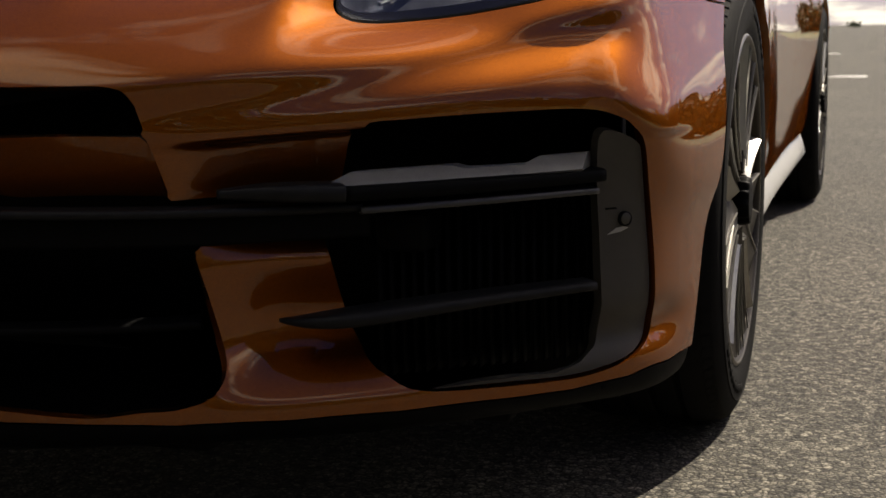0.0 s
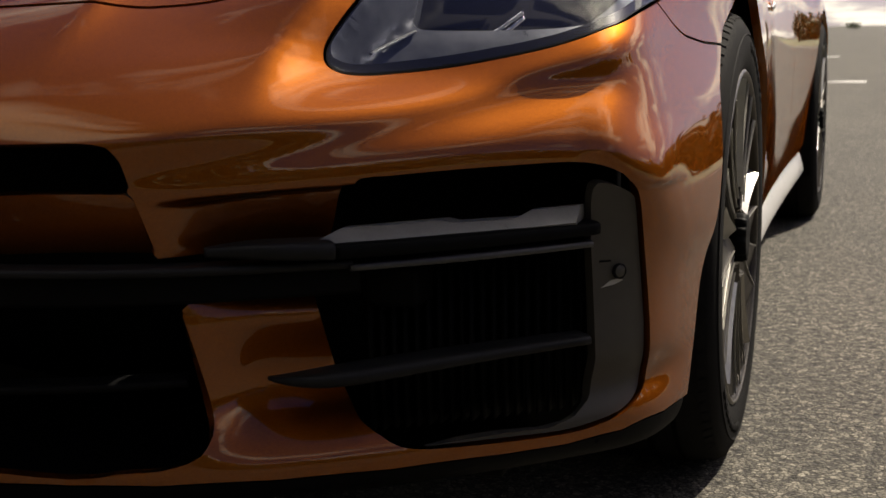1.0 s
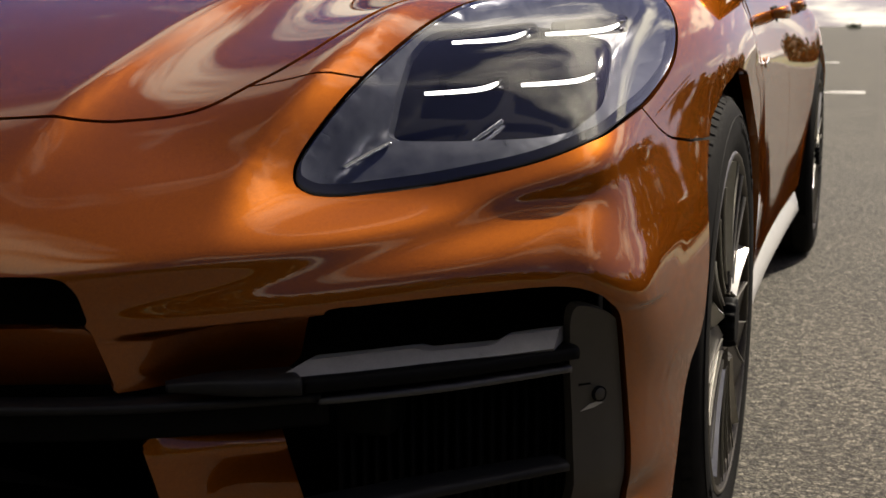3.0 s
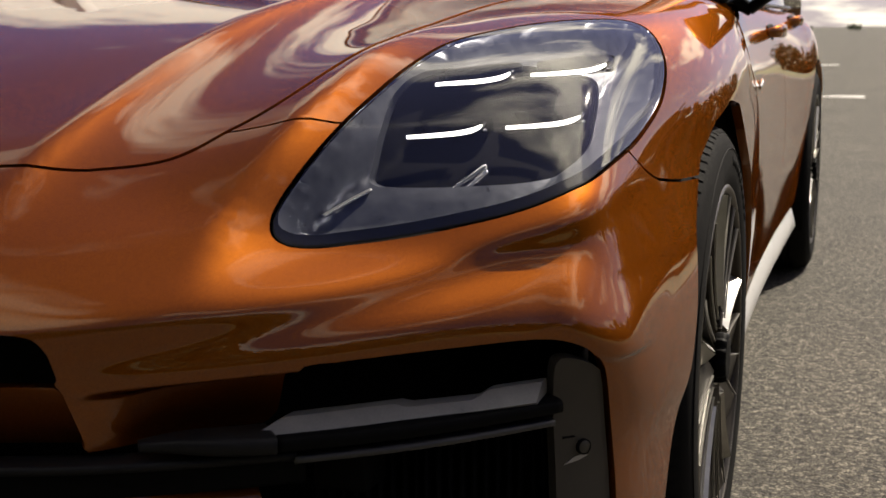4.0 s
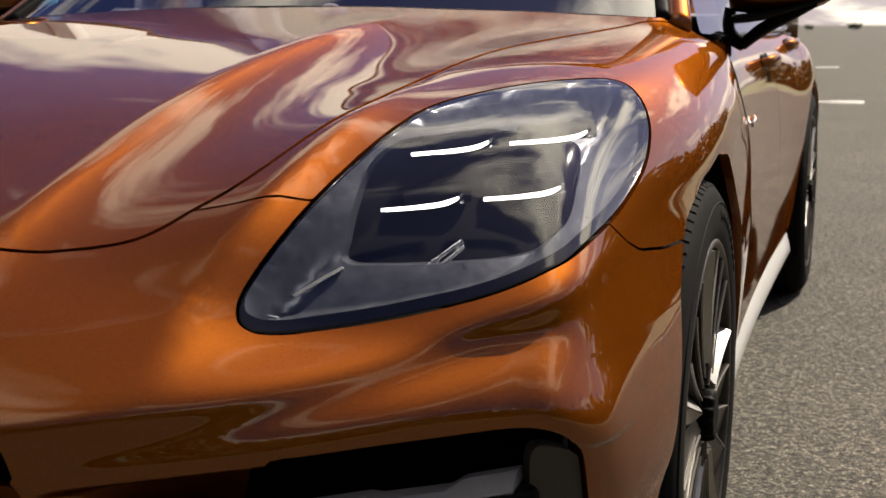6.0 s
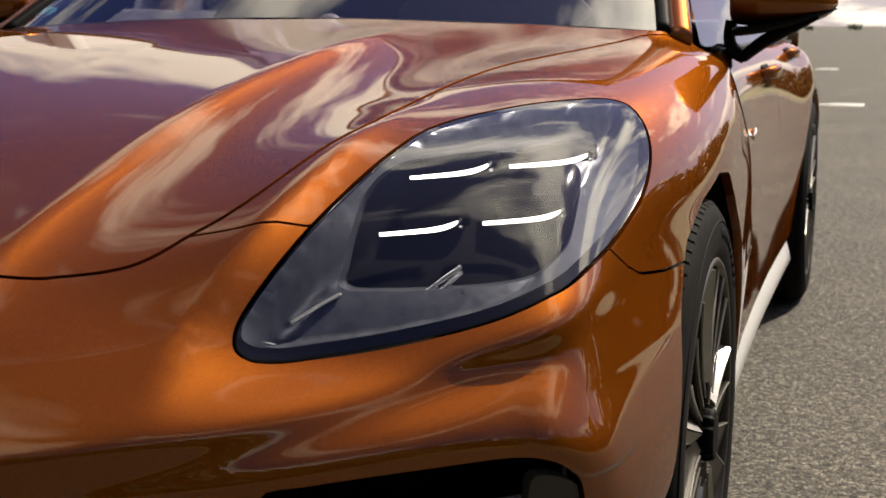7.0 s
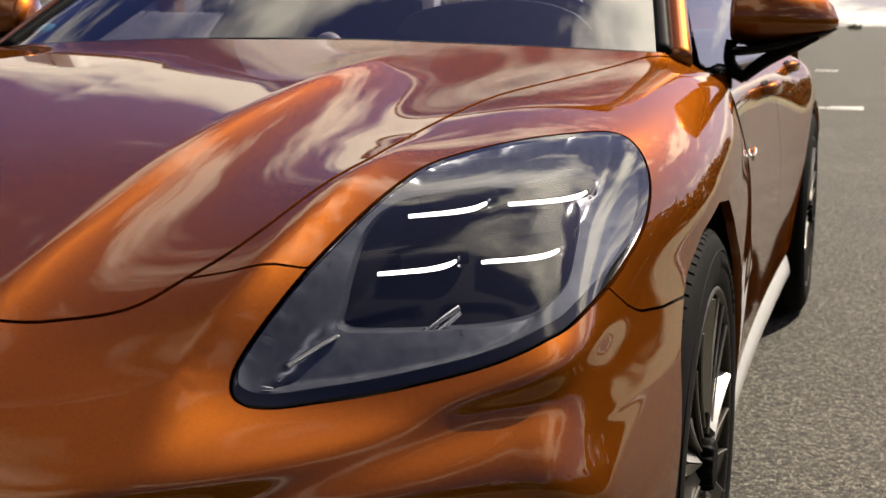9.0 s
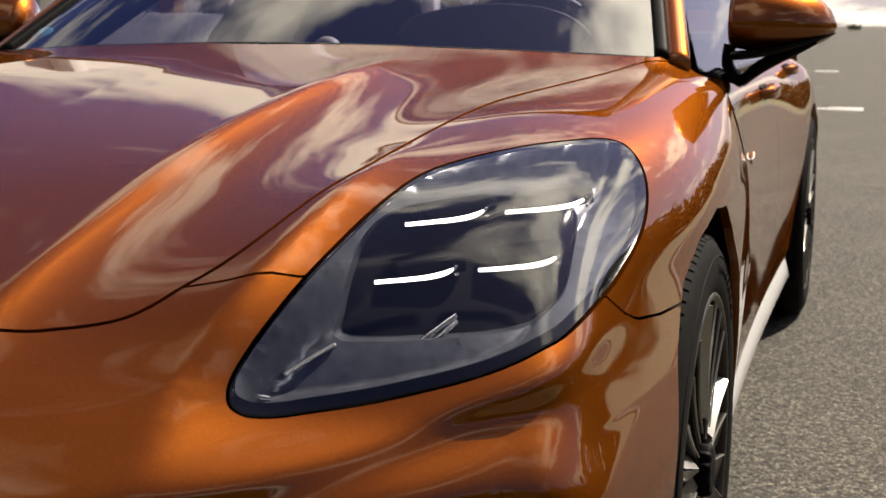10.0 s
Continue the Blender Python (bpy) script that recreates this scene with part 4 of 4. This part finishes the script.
sill = sharpen(part("side_sill", loft(rings), sky_sheen_sill, car, "side sill coloured pale grey for the sky it mirrors"), 40)


def door_handle(y, x, z, parent):
    h = part("door_handle", beam([(x - .012, y - .10, z - .004), (x + .012, y - .075, z), (x + .020, y, z + .002), (x + .012, y + .075, z + .002), (x - .012, y + .10, z)], [(.008, .010), (.010, .016), (.009, .018), (.010, .016), (.008, .010)], 2.6, 16), paint, parent)
    # black piece stands in for the shaded hollow behind the handle
    part("handle_shade_patch", beam([(x - .016, y - .07, z - .006), (x - .012, y, z - .006), (x - .016, y + .07, z - .006)], [(.006, .020), (.008, .026), (.006, .020)], 2.4, 16), black_plastic, parent)
    return h


door_handle(1.60, .90, .858, front_door)
door_handle(2.50, .885, .888, rear_door)
# vent badge behind the wheel
part("side_badge", beam([(.925, .955, .738), (.928, .97, .745), (.925, .985, .752)], [(.003, .006)] * 3, 3), chrome, front_door, "small chrome badge")
for ob in (front_door, rear_door, quarter, sill):
    mirrored(ob)

# ---- glasshouse ----
def between(a, b, f):
    return tuple(p + (q - p) * f for p, q in zip(a, b))


base = [(-.765, .70, .958), (-.60, .615, .968), (-.35, .555, .978), (0, .53, .985), (.35, .555, .978), (.60, .615, .968), (.765, .70, .958)]
head = [(-.57, 1.62, 1.37), (-.45, 1.57, 1.385), (-.25, 1.54, 1.395), (0, 1.53, 1.40), (.25, 1.54, 1.395), (.45, 1.57, 1.385), (.57, 1.62, 1.37)]
rows = []
for f in np.linspace(0, 1, 14):
    row = natural([between(a, b, f) for a, b in zip(base, head)], 40)
    row[:, 2] += 0.035 * math.sin(math.pi * f)
    rows.append(row)
screen = part("windscreen", loft(rows, closed=False, caps=False), windscreen_glass, car, "clear windscreen mirroring cloud")
screen.visible_shadow = False
part("screen_edge", beam([np.array(p) + (0, -.004, .0) for p in base], [(.014, .006)] * 7, 3), gloss_black, car)
part("wiper_cowl", beam([np.array(p) + (0, -.045, -.018) for p in base], [(.04, .006)] * 7, 4), black_plastic, car)
for s in (1, -1):
    a, b = np.array((s * .797, .72, .945)), np.array((s * .59, 1.64, 1.37))
    mid = (a + b) / 2 + (0, 0, .035)
    pillar = part("roof_pillar", beam([a, a * .75 + b * .25 + (0, 0, .028), mid, b], [(.026, .022)] * 4, 2.2), paint, car)
    part("pillar_trim", beam([a + (-s * .030, -.012, .012), mid + (-s * .032, -.004, .012), b + (-s * .032, 0, .006)], [(.014, .016)] * 3, 3), black_plastic, car)
    c = np.array((s * .66, 3.0, 1.33))
    part("roof_rail", beam([b, (s * .60, 2.2, 1.41), c, (s * .62, 3.9, 1.05)], [(.03, .022)] * 4, 3), paint, car)
    # side window
    win = []
    for f in np.linspace(0, 1, 6):
        win.append([between((s * .832, .775, .932), (s * .70, 1.20, 1.205), f), between((s * .843, 1.3, .925), (s * .665, 1.5, 1.30), f), between((s * .84, 2.0, .928), (s * .61, 2.2, 1.37), f), between((s * .835, 2.7, .93), (s * .63, 2.9, 1.32), f), between((s * .80, 3.4, .94), (s * .70, 3.4, 1.10), f)])
    glass = part("side_window", loft(win, closed=False, caps=False), side_glass, car, "tinted side window")
    part("window_trim", beam([(s * .857, .80, .925), (s * .856, 1.3, .926), (s * .853, 2.0, .929), (s * .845, 2.7, .932), (s * .80, 3.4, .942)], [(.008, .006)] * 5, 3), gloss_black, car)
roof = [[(x, y, 1.385 + .035 * math.cos(x * 2.2) - .09 * ((y - 2.1) / 1.3) ** 2 * (1 if y > 2.1 else .35)) for x in np.linspace(-.60, .60, 13)] for y in np.linspace(1.56, 3.5, 14)]
part("roof", loft(roof, closed=False, caps=False), paint, car)
part("rear_screen", loft([[(x, y, z) for x in np.linspace(-.6, .6, 8)] for y, z in ((3.48, 1.31), (3.8, 1.16), (4.1, 1.0))], closed=False, caps=False), side_glass, car)
part("tail", loft([[(x, y, z) for x in np.linspace(-.80, .80, 8)] for y, z in ((4.0, .99), (4.12, .98), (4.16, .8), (4.1, .4), (4.0, .2))], closed=False, caps=False), paint, car)

# ---- cabin ----
cabin = new("cabin")
cabin.parent = car
dash = [[(x, y, z + .02 * math.cos(x * 2)) for x in np.linspace(-.70, .70, 12)] for y, z in ((.60, .93), (.80, .955), (1.0, .955), (1.12, .93), (1.16, .80), (1.1, .6))]
part("dashboard", loft(dash, closed=False, caps=False), interior, cabin)
pod = [(.150, .985, .975), (.165, .98, .995), (.20, .975, 1.006), (.27, .97, 1.019), (.351, .97, 1.023), (.44, .97, 1.017), (.50, .975, .998), (.525, .985, .975)]
part("gauge_hood", beam(pod, [(.05, .006)] * 8, 3, up=(0, 1, 0)), dash_grey, cabin, "grey hood over the gauges")
part("gauge_screen", box((.19, 1.0, .955), (.50, 1.01, 1.005), .006), dark_glass, cabin)
# a small pale dome on top of the dashboard
dome = bmesh.new()
bmesh.ops.create_uvsphere(dome, u_segments=24, v_segments=12, radius=.034, matrix=Matrix.Translation((.012, .80, .968)) @ Matrix.Diagonal((1, .8, .95, 1)))
part("dash_dome", dome, cream_leather, cabin, "small pale dome on the dashboard")
sticker = revolve([(.0, .0), (.0, .026), (-.0015, .027)], 32)
sticker.transform(Matrix.Translation((-.712, .787, 1.006)) @ Vector((-.10, -.46, .88)).to_track_quat("X", "Z").to_matrix().to_4x4())
part("windscreen_sticker", sticker, sticker_teal, screen, "round teal sticker")
wheel_ring = revolve([(.016 * math.cos(a), .18 + .016 * math.sin(a)) for a in np.linspace(0, 2 * math.pi, 13)], 48)
wheel_ring.transform(Matrix.Translation((.37, 1.25, .93)) @ Matrix.Rotation(radians(90), 4, "Z") @ Matrix.Rotation(radians(-20), 4, "Y"))
part("steering_wheel", wheel_ring, interior, cabin)
for x in (-.37, .37):
    back_rest = beam([(x, 1.75, .50), (x, 1.86, .80), (x, 1.98, 1.12)], [(.22, .05), (.24, .06), (.18, .05)], 4, up=(0, 1, 0))
    part("seat_back", back_rest, interior, cabin)
    part("headrest", beam([(x, 1.99, 1.13), (x, 2.01, 1.2), (x, 2.02, 1.27)], [(.10, .05), (.14, .06), (.10, .04)], 3.5, up=(0, 1, 0)), interior, cabin)
    part("seat_cushion", box((x - .24, 1.25, .42), (x + .24, 1.8, .56), 0.05, 3), interior, cabin)
part("floor_pan", box((-.80, .6, .22), (.80, 3.5, .30)), interior, cabin)
part("rear_bench", box((-.65, 2.6, .4), (.65, 2.9, .98), .08, 3), interior, cabin)
part("front_firewall", box((-.72, .62, .30), (.72, .70, .92)), interior, cabin)
for s in (1, -1):
    # second panel added: a dark sheet for the centre pillar and dim rear cabin
    for name, edge_line in (("pillar_lining", [(.74, .93), (1.0, .93), (1.07, .968), (1.337, 1.093), (1.62, 1.225), (1.60, 1.32), (1.40, 1.25), (1.05, 1.11), (.86, 1.02)]), ("dark_rear_panel", [(1.704, .93), (1.704, .996), (1.80, 1.10), (1.90, 1.21), (1.95, 1.31), (2.5, 1.32), (3.0, 1.26), (3.3, 1.0), (3.3, .93)])):
        inner = [(s * (.765 - .38 * (z - .95)), y, z) for y, z in edge_line]
        part(name, loft([inner, [(x + s * .012, y, z) for x, y, z in inner]]), interior, cabin, smooth=False)
    part("door_lining", box((min(s * .80, s * .83), .85, .3), (max(s * .80, s * .83), 3.3, .92)), interior, cabin)

# ---- door mirrors ----
def wing_mirror(s):
    ob = new("wing_mirror")
    ob.parent = car
    rings = []
    for f in np.linspace(0, 1, 18):
        x = .872 + f * .212
        w = (1 - max(0, (f - .15) / .85) ** 3.0) ** .5 * (.86 + .14 * min(1, f / .25))
        w = max(w, .10)
        zc = 1.022
        hy, hz = .085 * w, .082 * w
        ring = []
        for k in range(28):
            a = 2 * math.pi * k / 28
            ca, sa = math.cos(a), math.sin(a)
            ring.append((s * x, .97 + hy * (ca if ca < 0 else .7 * ca) + .05 * f * f, zc + hz * (sa if sa > 0 else .62 * sa)))
        rings.append(ring)
    part("mirror_cap", loft(rings), paint, ob, "copper mirror cap")
    tray = []
    for f in np.linspace(0, 1, 14):
        x = .878 + f * .205
        w = (1 - max(0, (f - .2) / .8) ** 2.6) ** .5
        w = max(w, .12)
        zc = .964 + .046 * f ** 1.5
        tray.append([(s * x, .97 + .080 * w * math.cos(2 * math.pi * k / 16) + .05 * f * f, zc + (.008 if math.sin(2 * math.pi * k / 16) > 0 else .012) * w * math.sin(2 * math.pi * k / 16)) for k in range(16)])
    part("mirror_tray", loft(tray), black_plastic, ob, "black underside of the mirror")
    part("mirror_arm", beam([(s * .893, .985, .906), (s * .939, .98, .942), (s * .996, .975, .972), (s * 1.047, .975, .992)], [(.020, .012), (.024, .014), (.026, .013), (.016, .005)], 2.6), black_plastic, ob)
    part("mirror_arm", beam([(s * .893, .985, .908), (s * .866, .98, .938), (s * .868, .98, .985)], [(.020, .012), (.022, .012), (.024, .012)], 3.2, up=(1, 0, 0)), black_plastic, ob)
    part("mirror_foot", beam([(s * .845, .955, .930), (s * .87, .975, .916), (s * .895, .985, .903)], [(.016, .007), (.018, .009), (.018, .010)], 3), black_plastic, ob)
    return ob


wing_mirror(1)
wing_mirror(-1)
